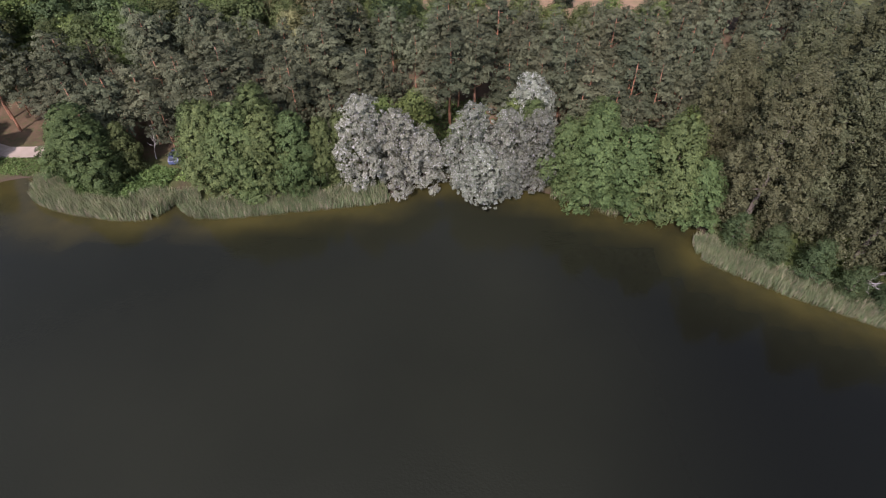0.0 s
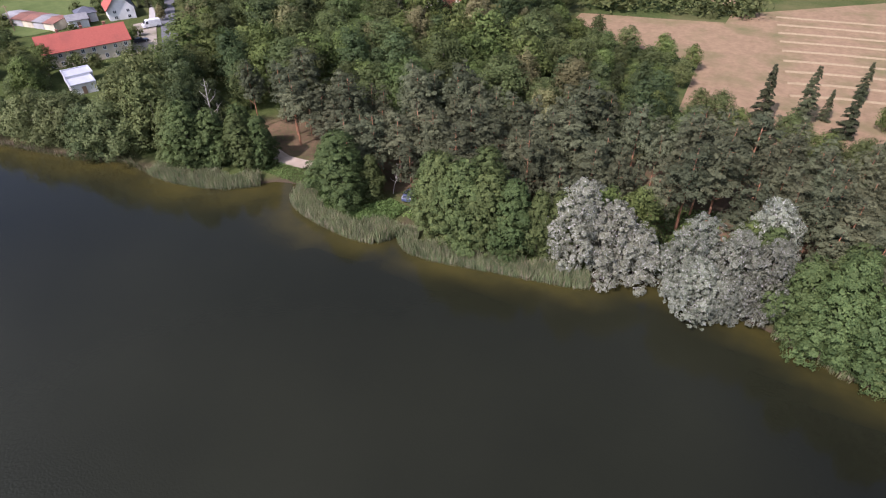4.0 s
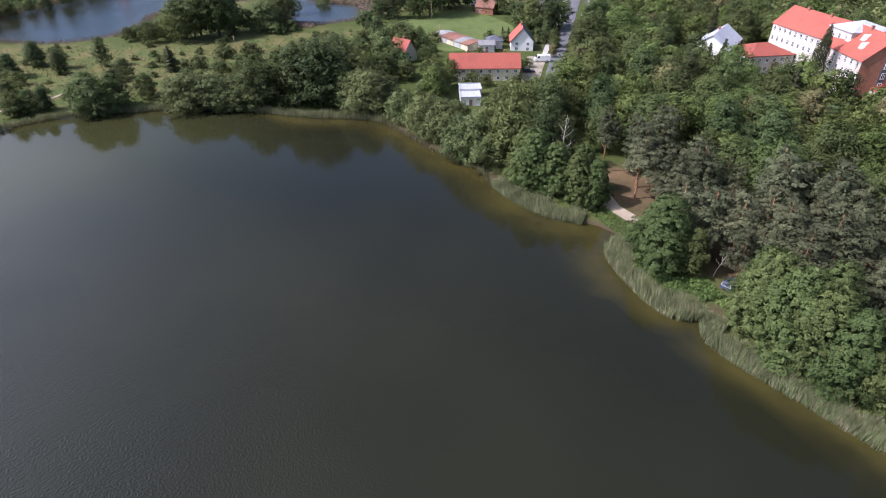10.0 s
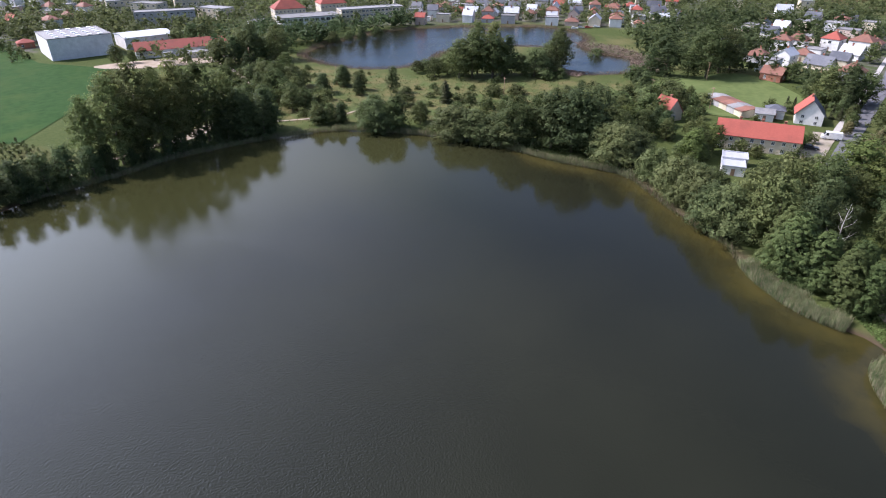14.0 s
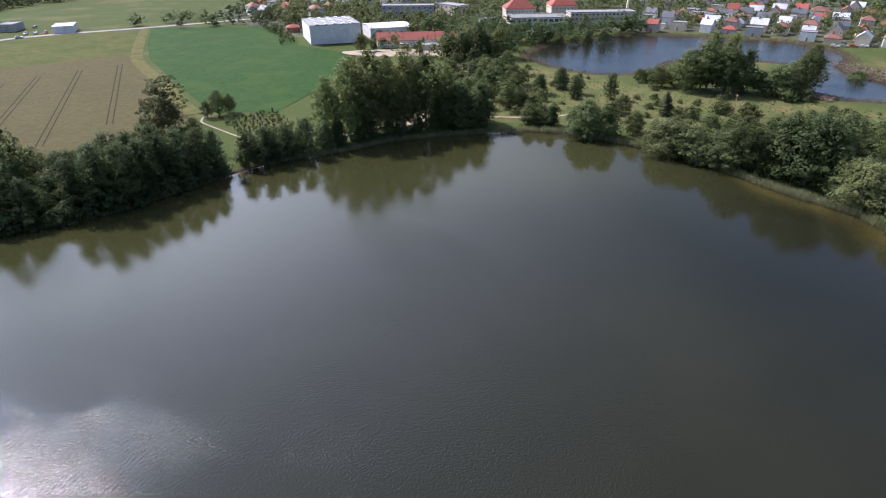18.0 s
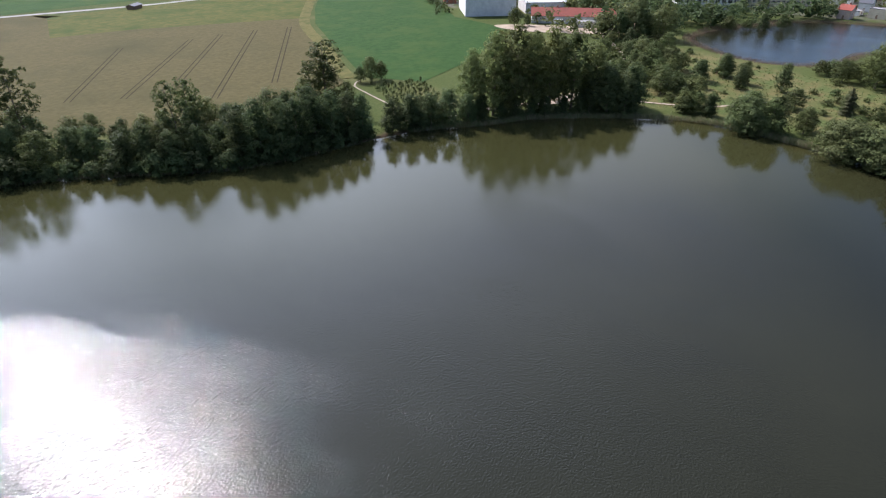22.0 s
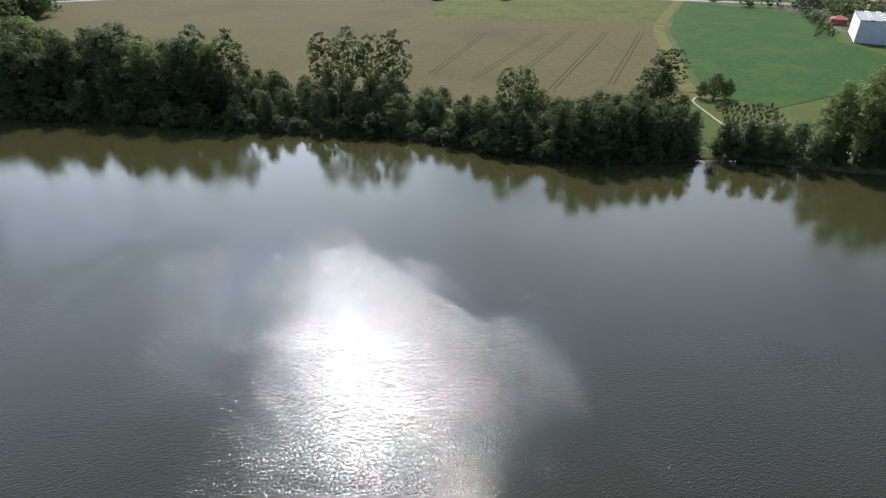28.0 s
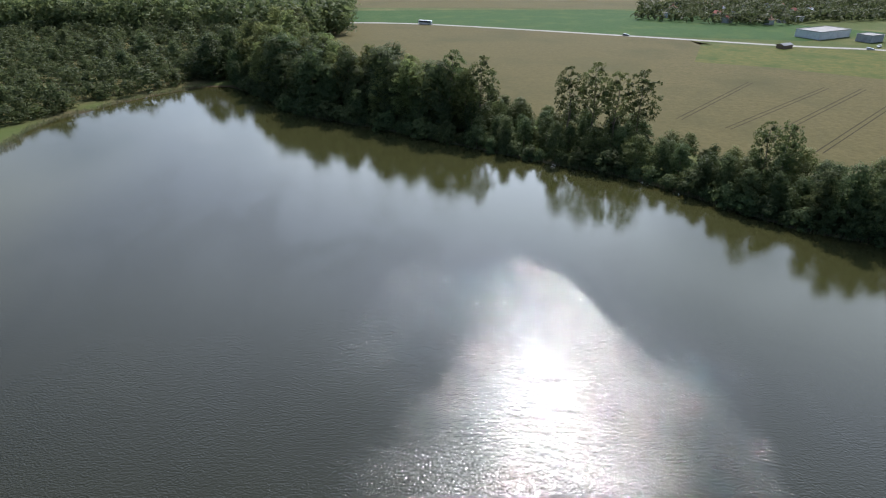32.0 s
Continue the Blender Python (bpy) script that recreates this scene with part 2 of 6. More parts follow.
WATER, GROUND = water_material(), ground_material()
ALDER = leaf("alder_leaves", (0.040, 0.070, 0.020), (0.102, 0.142, 0.040), tint=0.15)
LIME = leaf("lime_leaves", (0.056, 0.096, 0.020), (0.124, 0.172, 0.042))
BROAD = leaf("broadleaf_leaves", (0.050, 0.076, 0.022), (0.124, 0.160, 0.050), translucent=0.34)
DARK = leaf("dark_leaves", (0.043, 0.072, 0.026), (0.102, 0.142, 0.050), translucent=0.45)
AIRY = leaf("poplar_row_leaves", (0.092, 0.124, 0.038), (0.185, 0.225, 0.074), translucent=0.62)
GOLD = leaf("flowering_crown", (0.095, 0.10, 0.034), (0.19, 0.18, 0.07))
WILLOW = leaf("willow_leaves", (0.060, 0.090, 0.028), (0.126, 0.160, 0.056))
SILVER = leaf("silver_leaves", (0.12, 0.14, 0.08), (0.25, 0.26, 0.19), (0.38, 0.375, 0.32), 0.84, translucent=0.25)
POPLAR = leaf("poplar_leaves", (0.052, 0.062, 0.025), (0.094, 0.103, 0.044), (0.13, 0.137, 0.078), 0.92, translucent=0.28)
NEEDLE = leaf("pine_needles", (0.053, 0.064, 0.032), (0.106, 0.119, 0.058), translucent=0.15, rough=0.7, tint=0.3)
SPRUCE = leaf("spruce_needles", (0.032, 0.042, 0.018), (0.07, 0.078, 0.034), translucent=0.1)
FARLEAF = leaf("far_leaves", (0.05, 0.072, 0.024), (0.115, 0.145, 0.05), translucent=0.5)
MISTLE = leaf("mistletoe", (0.05, 0.075, 0.02), (0.09, 0.12, 0.035))
REED = leaf("reed_blades", (0.105, 0.145, 0.056), (0.195, 0.22, 0.097), (0.29, 0.245, 0.148), 0.68, translucent=0.3)
STRAWREED = leaf("straw_reed", (0.16, 0.118, 0.085), (0.25, 0.19, 0.14), translucent=0.3)
HERB = leaf("herb_leaves", (0.060, 0.108, 0.020), (0.122, 0.19, 0.046))
BARK = surface("grey_bark", (0.10, 0.08, 0.06), (0.20, 0.17, 0.13), 3, 0.95, bump=0.05, stretch=(1, 1, 0.3))
PINEBARK = surface("red_pine_bark", (0.22, 0.10, 0.055), (0.36, 0.19, 0.11), 2.5, 0.9, (0.13, 0.10, 0.08), 0.5, bump=0.05, stretch=(1, 1, 0.4))
DEADWOOD = surface("bleached_dead_wood", (0.26, 0.235, 0.20), (0.40, 0.37, 0.33), 2, 0.9, stretch=(1, 1, 0.3))
WHEAT = surface("ripening_wheat", (0.064, 0.056, 0.0225), (0.088, 0.076, 0.032), 0.5, 0.9, (0.056, 0.053, 0.0215), 0.02, bump=0.2)
CROP = surface("green_crop", (0.019, 0.050, 0.012), (0.030, 0.069, 0.017), 0.35, 0.9, (0.046, 0.076, 0.018), 0.05, bump=0.2)
MEADOW = surface("mown_green_meadow", (0.085, 0.115, 0.038), (0.118, 0.145, 0.052), 0.4, 0.9, (0.066, 0.094, 0.03), 0.06)
WEEDS = surface("weedy_fallow", (0.050, 0.066, 0.016), (0.092, 0.086, 0.022), 0.25, 0.9, (0.034, 0.060, 0.013), 0.05, bump=0.2)
HAY = surface("dry_mown_grass", (0.20, 0.135, 0.080), (0.27, 0.185, 0.108), 0.6, 0.95, (0.14, 0.125, 0.058), 0.07)
HAYROW = surface("hay_windrow", (0.22, 0.165, 0.098), (0.28, 0.215, 0.13), 1.2, 0.95)
TRACK = surface("wheel_track_soil", (0.026, 0.024, 0.012), (0.040, 0.036, 0.018), 0.8, 0.95)
STRAW = surface("dry_field_margin", (0.080, 0.082, 0.026), (0.13, 0.112, 0.045), 0.7, 0.95, (0.050, 0.068, 0.020), 0.12)
SAND = surface("sandy_path", (0.30, 0.24, 0.18), (0.40, 0.33, 0.26), 1.2, 0.95, (0.22, 0.18, 0.13), 0.15)
ASPHALT = surface("grey_asphalt", (0.10, 0.10, 0.11), (0.15, 0.15, 0.16), 0.8, 0.9, (0.19, 0.19, 0.19), 0.06)
TARRED = surface("worn_grey_road", (0.24, 0.235, 0.225), (0.32, 0.31, 0.295), 1.5, 0.9, (0.20, 0.19, 0.18), 0.1)
YARD = surface("tan_gravel", (0.25, 0.215, 0.17), (0.34, 0.295, 0.24), 1.5, 0.95, (0.17, 0.16, 0.10), 0.15)
PAVING = surface("pale_paving", (0.34, 0.325, 0.30), (0.44, 0.42, 0.39), 1.5, 0.9, (0.35, 0.33, 0.30), 0.1)

# ---- the lie of the land ----
LAND = 0.45            # height of the flat land over the water
NORTH_SHORE = [
    (75, 40), (57, 52), (47, 57), (36.5, 64), (37.5, 69.5), (32, 72), (25, 72.5), (17, 76.5), (4, 79.5), (-3, 80.5), (-11, 79),
    (-12.5, 75), (-26, 72), (-43, 69.5), (-47, 75.5), (-50, 69), (-60, 69), (-70, 72), (-72, 77), (-78, 77), (-87, 70), (-99, 67),
    (-112, 68), (-118, 66), (-130, 63), (-141, 61), (-154, 58), (-160, 51), (-168, 39)]
SOUTH_SHORE = [
    (-182, 24), (-187, 18), (-199, -22), (-193, -46), (-175, -74), (-160, -86), (-148, -98), (-136, -106), (-118, -113), (-97, -123),
    (-88, -131), (-62, -161), (-38, -176), (9, -209), (45, -232), (56, -245), (76, -270), (90, -281), (105, -275), (126, -248),
    (139, -215), (137, -190), (150, -120), (130, -30)]
POND_SHORE = [
    (-332, -61), (-301, -38), (-296, -14), (-312, 4), (-334, 12), (-352, 40), (-340, 78), (-309, 72), (-290, 66), (-279, 78), (-284, 102),
    (-310, 110), (-326, 96), (-350, 92), (-372, 101), (-406, 95), (-420, 60), (-412, -6), (-380, -40)]


def spline(points, closed=True, step=2.5):
    """A smooth line (Catmull-Rom) through points, about step metres between its vertices."""
    p = [Vector(q) for q in points]
    n, line = len(p), []
    for i in range(n if closed else n - 1):
        if closed:
            a, b, c, d = p[i - 1], p[i], p[(i + 1) % n], p[(i + 2) % n]
        else:
            a, b, c, d = p[max(i - 1, 0)], p[i], p[i + 1], p[min(i + 2, n - 1)]
        m = max(1, round((c - b).length / step))
        for k in range(m):
            t = k / m
            line.append(0.5 * (2 * b + (c - a) * t + (2 * a - 5 * b + 4 * c - d) * t * t + (3 * b - a - 3 * c + d) * t ** 3))
    if not closed:
        line.append(p[-1])
    return np.array([[v.x, v.y] for v in line])


LAKE, POND = spline(NORTH_SHORE + SOUTH_SHORE), spline(POND_SHORE)


def off_shore(pts, line):
    """Distance of points to a closed line: above zero on land, below on the water."""
    out = np.full(len(pts), 1e9)
    inside = np.zeros(len(pts), bool)
    for a, b in zip(line, np.roll(line, -1, 0)):
        ab = b - a
        t = np.clip(((pts - a) @ ab) / (ab @ ab), 0, 1)
        d = pts - a - t[:, None] * ab
        out = np.minimum(out, (d * d).sum(1))
        if a[1] != b[1]:
            cross = (pts[:, 1] > min(a[1], b[1])) & (pts[:, 1] <= max(a[1], b[1]))
            inside ^= cross & (pts[:, 0] < a[0] + (pts[:, 1] - a[1]) / (b[1] - a[1]) * (b[0] - a[0]))
    return np.where(inside, -1, 1) * np.sqrt(out)


def in_poly(pts, poly):
    return off_shore(np.asarray(pts, float), np.asarray(poly, float)) < 0


def smooth(a, lo, hi):
    t = np.clip((a - lo) / (hi - lo), 0, 1)
    return t * t * (3 - 2 * t)


def steps(lo, hi, step, far):
    mid = list(np.arange(lo, hi + 0.1, step))
    out, s = [mid[0]], step
    while out[0] > -far:
        s *= 1.25
        out.insert(0, out[0] - s)
    out += mid[1:]
    s = step
    while out[-1] < far:
        s *= 1.25
        out.append(out[-1] + s)
    return np.array(out)


def grid_mesh(name, xs, ys, z):
    me = bpy.data.meshes.new(name)
    nx, ny = len(xs), len(ys)
    gx, gy = np.meshgrid(xs, ys)
    v = np.stack([gx.ravel(), gy.ravel(), z], 1)
    i = np.arange((ny - 1) * (nx - 1))
    a = i // (nx - 1) * nx + i % (nx - 1)
    f = np.stack([a, a + 1, a + nx + 1, a + nx], 1)
    me.vertices.add(len(v)); me.vertices.foreach_set("co", v.ravel())
    me.loops.add(f.size); me.loops.foreach_set("vertex_index", f.ravel())
    me.polygons.add(len(f)); me.polygons.foreach_set("loop_start", np.arange(0, f.size, 4))
    me.update(calc_edges=True)
    me.polygons.foreach_set("use_smooth", np.ones(len(f), bool))
    return me


PINE_WOOD = [(-104, 92), (-92, 84), (-70, 82), (-40, 84), (5, 88), (48, 82), (85, 95), (85, 150), (50, 150), (42, 126), (7, 122), (-9, 122), (-27, 120), (-51, 116), (-73, 106), (-97, 102)]
HEATH = [(-300, -60), (-272, 12), (-262, 94), (-215, 100), (-200, 60), (-212, -10), (-206, -50), (-240, -70)]
TOWN = [(-335, -220), (-430, -130), (-425, -20), (-440, 60), (-420, 110), (-390, 160), (-300, 200), (-250, 215), (-330, 330), (-480, 330), (-900, 500), (-900, -420), (-420, -330)]

xs, ys = steps(-425, 95, 2.6, 4300), steps(-292, 112, 2.6, 4300)
gx, gy = np.meshgrid(xs, ys)
flat = np.stack([gx.ravel(), gy.ravel()], 1)
near = (flat[:, 0] > -520) & (flat[:, 0] < 320) & (flat[:, 1] > -420) & (flat[:, 1] < 260)
sd = np.full(len(flat), 300.0)
sd[near] = np.minimum(off_shore(flat[near], LAKE), off_shore(flat[near], POND))
rough = np.array([noise.noise((x * 0.13, y * 0.13, 0)) for x, y in flat])
z = np.where(sd > 0, LAND * smooth(sd, -0.5, 5), np.maximum(0.14 * sd - 0.02, -2.5))
z = z + 0.12 * rough * smooth(sd, 0.5, 4) * (1 - smooth(sd, 60, 120))
GX, GY, GZ, GS = xs, ys, z.reshape(len(ys), len(xs)), sd.reshape(len(ys), len(xs))


def lookup(table, x, y):
    """A value of the land's grid at one place."""
    i = min(max(int(np.searchsorted(GX, x)) - 1, 0), len(GX) - 2)
    j = min(max(int(np.searchsorted(GY, y)) - 1, 0), len(GY) - 2)
    u, v = (x - GX[i]) / (GX[i + 1] - GX[i]), (y - GY[j]) / (GY[j + 1] - GY[j])
    return float((table[j, i] * (1 - u) + table[j, i + 1] * u) * (1 - v) + (table[j + 1, i] * (1 - u) + table[j + 1, i + 1] * u) * v)


def land(x, y):
    return max(lookup(GZ, x, y), -0.3)


def shore(x, y):
    return lookup(GS, x, y)


me = grid_mesh("ground", xs, ys, z)
cover = np.zeros((len(flat), 4), np.float32)
cover[:, 3] = 1
jit = flat + 6 * rough[:, None]
cover[:, 0] = 1 - smooth(off_shore(jit, np.array(PINE_WOOD, float)), -3, 3)
END_WOOD = [(96, -288), (130, -256), (148, -214), (200, -205), (420, -330), (420, -580), (50, -580), (52, -440), (66, -300)]
cover[:, 0] = np.maximum(cover[:, 0], 0.4 * (1 - smooth(off_shore(jit, np.array(END_WOOD, float)), -4, 4)))
cover[:, 1] = (1 - smooth(off_shore(jit, np.array(HEATH, float)), -8, 8)) * 0.75
cover[:, 2] = 1 - smooth(off_shore(jit, np.array(TOWN, float)), -8, 8)
me.color_attributes.new("cover", "FLOAT_COLOR", "POINT").data.foreach_set("color", cover.ravel())
me.attributes.new("mud", "FLOAT", "POINT").data.foreach_set("value", (1 - smooth(sd + 1.5 * rough, 0.6, 3.2)).astype(np.float32))
me.materials.append(GROUND)
tagged(new("ground", me), "flat green land with forest floor and dry heath", "ground", kind="structure")

wx, wy = np.arange(-430, 165, 3.0), np.arange(-295, 125, 3.0)
gx, gy = np.meshgrid(wx, wy)
wp = np.stack([gx.ravel(), gy.ravel()], 1)
me = grid_mesh("water", wx, wy, np.zeros(len(wp)))
lake_d, pond_d = off_shore(wp, LAKE), off_shore(wp, POND)
deep = np.minimum(lake_d, pond_d)
# silt shelf, wide along the northern shore, narrow elsewhere
width = np.where(wp[:, 1] > 30, np.where(wp[:, 0] < -58, 11.0, 7.0), 3.0)
me.attributes.new("shallow", "FLOAT", "POINT").data.foreach_set("value", (smooth(deep, -width, -1.0)).astype(np.float32))
# ripples die down in the lee of the banks
me.attributes.new("open", "FLOAT", "POINT").data.foreach_set("value", np.where(pond_d < 20, 0.6, 0.12 + 0.88 * smooth(-deep, 36, 84)).astype(np.float32))
# paler olive tint in the sheltered water off the southern and western banks
south = smooth(-wp[:, 1] - 0.35 * wp[:, 0], 5, 75) * (1 - smooth(-lake_d, 25, 75))
me.attributes.new("bloom", "FLOAT", "POINT").data.foreach_set("value", np.where(pond_d < 20, 0.0, south).astype(np.float32))
# "clear" marks where the north-eastern bay's colour is darkened as cloud shade
me.attributes.new("clear", "FLOAT", "POINT").data.foreach_set("value", (smooth(wp[:, 0], 4, 40) * smooth(-deep, 4, 14) * (1 - smooth(-wp[:, 1], -10, 40))).astype(np.float32))
me.materials.append(WATER)
tagged(new("water", me), "murky dark green lake with wind ripples", "lake", kind="structure")


def patch(name, outline, material, label, category, lift=0.03, closed_spline=False):
    """A flat piece of land cover, road or path laid on the ground."""
    pts = spline(outline, True, 4) if closed_spline else outline
    bm = bmesh.new()
    bm.faces.new([bm.verts.new((x, y, LAND + 0.1 + lift)) for x, y in pts])
    bmesh.ops.triangulate(bm, faces=bm.faces[:])
    bm.normal_update()
    bmesh.ops.reverse_faces(bm, faces=[f for f in bm.faces if f.normal.z < 0])
    me = bpy.data.meshes.new(name)
    bm.to_mesh(me); bm.free()
    me.materials.append(material)
    return tagged(new(name, me), label, category, kind="structure")


def ribbon(name, line, width, material, label, category, lift=0.05, height=0.0):
    """A road, path or row that follows a line."""
    p = spline(line, False, 4)
    d = np.gradient(p, axis=0)
    d /= np.linalg.norm(d, axis=1)[:, None]
    side = np.stack([-d[:, 1], d[:, 0]], 1)
    w = width / 2 * np.array([1 + 0.12 * noise.noise((x * 0.2, y * 0.2, 5)) for x, y in p])[:, None]
    a, b = p + side * w, p - side * w
    v = [(x, y, LAND + lift) for x, y in a] + [(x, y, LAND + lift + height) for x, y in p] + [(x, y, LAND + lift) for x, y in b]
    v = [(x, y, z + 0.1) for x, y, z in v]
    n = len(p)
    f = [(i, i + n, i + n + 1, i + 1) for i in range(n - 1)] + [(i + n, i + 2 * n, i + 2 * n + 1, i + n + 1) for i in range(n - 1)]
    me = bpy.data.meshes.new(name)
    me.from_pydata(v, [], f)
    me.materials.append(material)
    return tagged(new(name, me), label, category, kind="structure")


# fields and meadows
patch("wheat_field", [(-30, -236), (-52, -216), (-90, -180), (-112, -160), (-128, -147), (-150, -151), (-172, -155), (-210, -196), (-249, -248), (-262, -266),
                      (-189, -319), (-155, -334), (-183, -388), (-182, -408), (-142, -429), (0, -484), (62, -494), (60, -440), (20, -275)],
      WHEAT, "ripening beige wheat field beside the lake", "field")
patch("fallow_strip", [(-262, -266), (-189, -319), (-155, -334), (-184, -392), (-238, -383), (-290, -366), (-337, -322), (-322, -312)],
      WEEDS, "weedy green and yellow fallow strip", "field", 0.06)
patch("green_field", [(-341, -322), (-292, -282), (-254, -246), (-222, -205), (-192, -166), (-183, -152), (-190, -130), (-235, -132), (-300, -150), (-314, -192), (-371, -244)],
      CROP, "green young crop field", "field", 0.05)
ribbon("field_margin", [(-178, -158), (-213, -202), (-250, -250), (-290, -286), (-337, -324)], 6, STRAW, "weedy yellowish margin between two fields", "field margin", 0.07)
patch("green_meadow", [(-268, 122), (-272, 152), (-226, 153), (-208, 128), (-213, 104), (-250, 96)], MEADOW, "light green mown meadow", "meadow", 0.05, True)
patch("hay_meadow", [(2, 128), (-12, 150), (-13, 190), (-10, 240), (60, 300), (140, 320), (140, 190), (60, 160), (62, 150), (40, 128), (20, 124)], HAY, "dry mown meadow with hay rows", "meadow")
patch("hay_meadow", [(-60, 300), (-52, 272), (-30, 262), (-12, 250), (0, 300), (-10, 330)], HAY, "dry mown meadow strip", "meadow")
patch("hay_meadow", [(-58, 217), (-58, 208), (-36, 191), (-13, 186), (-9, 212), (-11, 229), (-30, 224)], HAY, "dry mown meadow strip", "meadow", 0.05)
patch("far_field", [(600, -560), (-180, -584), (-215, -568), (-345, -440), (-262, -405), (-140, -432), (0, -488), (90, -500), (300, -520)], CROP, "distant green field", "field", 0.02)
patch("far_field", [(60, -600), (-210, -590), (-330, -650), (-200, -780), (300, -900), (700, -700)], WHEAT, "distant pale field", "field", 0.02)
patch("far_field", [(-430, 420), (-500, 356), (-560, 330), (-1000, 620), (-700, 800)], WHEAT, "distant pale field", "field", 0.02)
patch("far_field", [(-420, 430), (-700, 810), (-400, 900), (-250, 600)], CROP, "distant green field", "field", 0.02)
patch("far_meadow", [(-60, 300), (-10, 340), (60, 300), (140, 330), (200, 700), (-300, 640)], MEADOW, "distant pale green meadow", "meadow", 0.02)

# wheel tracks through the wheat, in pairs
for a, b in (((-132, -181), (-224, -261)), ((-158, -178), (-240, -252)), ((-114, -208), (-191, -271)), ((-101, -221), (-161, -283)), ((-122, -196), (-207, -268))):
    a, b = Vector(a), Vector(b)
    side = Vector((b.y - a.y, a.x - b.x)).normalized() * 1.0
    for s in (-1, 1):
        ribbon("wheel_track", [a + s * side, (a + b) / 2 + s * side, b + s * side], 0.45, TRACK, "dark wheel track through the wheat", "wheel track", 0.06)
# hay rows
for i in range(9):
    y = 172 + i * 9
    ribbon("hay_row", [(12 - i, y), (24, y + 4), (44, y + 8), (90, y + 20)], 1.5, HAYROW, "pale row of mown hay", "hay row", 0.05, 0.35)
# roads and paths
ROAD = [(-150, 112), (-158, 121), (-187, 146), (-244, 196), (-302, 246), (-324, 266), (-380, 310)]
ribbon("road", ROAD, 5.0, ASPHALT, "straight grey asphalt road", "road", 0.07)
ribbon("pavement", [(-160, 116), (-189, 141), (-246, 191), (-304, 241), (-326, 261)], 2.0, PAVING, "pale paved footway beside the road", "pavement", 0.05)
patch("driveway", [(-160, 118), (-172, 128), (-186, 140), (-189, 133), (-180, 126), (-165, 112)], YARD, "pale gravel yard beside the road", "yard", 0.09)
ribbon("country_road", [(120, -500), (62, -496), (-9, -486), (-142, -430), (-238, -386), (-289, -369), (-340, -326), (-400, -280)], 5.5, TARRED, "pale country road between fields", "road", 0.08)
ribbon("sandy_path", [(-104, 90), (-92, 87), (-83, 84), (-76, 84.6)], 3.4, SAND, "pale sandy path along the shore", "path", 0.12)
ribbon("sandy_path", [(-178, -152), (-171, -149), (-164, -134), (-158, -121), (-148, -112), (-154, -104), (-165, -96)], 0.8, YARD, "worn sandy footpath", "path", 0.1)
ribbon("sandy_path", [(-165, -96), (-178, -90), (-196, -76), (-210, -73), (-240, -66), (-258, -71), (-277, -80), (-310, -100)], 2.2, SAND, "worn sandy footpath", "path", 0.1)
patch("sandy_clearing", [(-186, -80), (-192, -75), (-200, -71), (-206, -75), (-196, -82)], SAND, "bare sandy clearing under trees", "clearing", 0.06, True)
patch("sandy_clearing", [(-330, -100), (-318, -140), (-304, -160), (-298, -140), (-314, -100)], SAND, "bare sandy ground", "clearing", 0.06, True)
ribbon("footpath", [(-205, -70), (-210, -48), (-216, -30), (-232, -14)], 1.2, SAND, "narrow trodden footpath", "path", 0.1)

# ---- things: helpers ----
def part(name, data, material, parent, label=""):
    """Links a bmesh or a mesh as one mesh object under a thing or a part."""
    if isinstance(data, bmesh.types.BMesh):
        me = bpy.data.meshes.new(name)
        data.to_mesh(me)
        data.free()
    else:
        me = data
    if material and not me.materials:
        me.materials.append(material)
    ob = new(name, me)
    ob.parent = parent
    return tagged(ob, label)


def thing(name, m, label, category, group="", kind=""):
    ob = new(name)
    ob.matrix_basis = m
    return tagged(ob, label, category, group, kind)


def mesh_of(name, verts, faces, smooth_faces=False):
    """A mesh from arrays of vertices and same-sized faces."""
    me = bpy.data.meshes.new(name)
    k = faces.shape[1]
    me.vertices.add(len(verts)); me.vertices.foreach_set("co", np.asarray(verts, np.float32).ravel())
    me.loops.add(faces.size); me.loops.foreach_set("vertex_index", faces.ravel().astype(np.int32))
    me.polygons.add(len(faces)); me.polygons.foreach_set("loop_start", np.arange(0, faces.size, k, dtype=np.int32))
    if smooth_faces:
        me.polygons.foreach_set("use_smooth", np.ones(len(faces), bool))
    me.update(calc_edges=True)
    return me


def unit(v):
    return v / np.maximum(np.linalg.norm(v, axis=1, keepdims=True), 1e-9)


def sprays(rng, p, n, size, long=1.0):
    """Leaf sprays: a folded rhombus at each point p, facing about n."""
    k = len(p)
    t = unit(np.cross(n, rng.normal(size=(k, 3))))
    b = np.cross(n, t)
    s = size * rng.uniform(0.6, 1.4, (k, 1))
    fold = n * s * rng.uniform(-0.35, 0.1, (k, 1))
    v = np.stack([p + t * s * long, p + b * s * 0.5 + fold, p - t * s * long * 0.8, p - b * s * 0.5 + fold], 1).reshape(-1, 3)
    return v, np.arange(4 * k).reshape(-1, 4)


def tube(bm, a, b, r0, r1, sides=6):
    """A tapered limb from a to b."""
    a, b = Vector(a), Vector(b)
    q = (b - a).to_track_quat("Z", "Y").to_matrix()
    rings = []
    for c, r in ((a, r0), (b, r1)):
        rings.append([bm.verts.new(c + q @ Vector((math.cos(i * math.tau / sides) * r, math.sin(i * math.tau / sides) * r, 0))) for i in range(sides)])
    for i in range(sides):
        bm.faces.new((rings[0][i], rings[0][(i + 1) % sides], rings[1][(i + 1) % sides], rings[1][i])).smooth = True
    bm.faces.new(rings[1])
    return rings


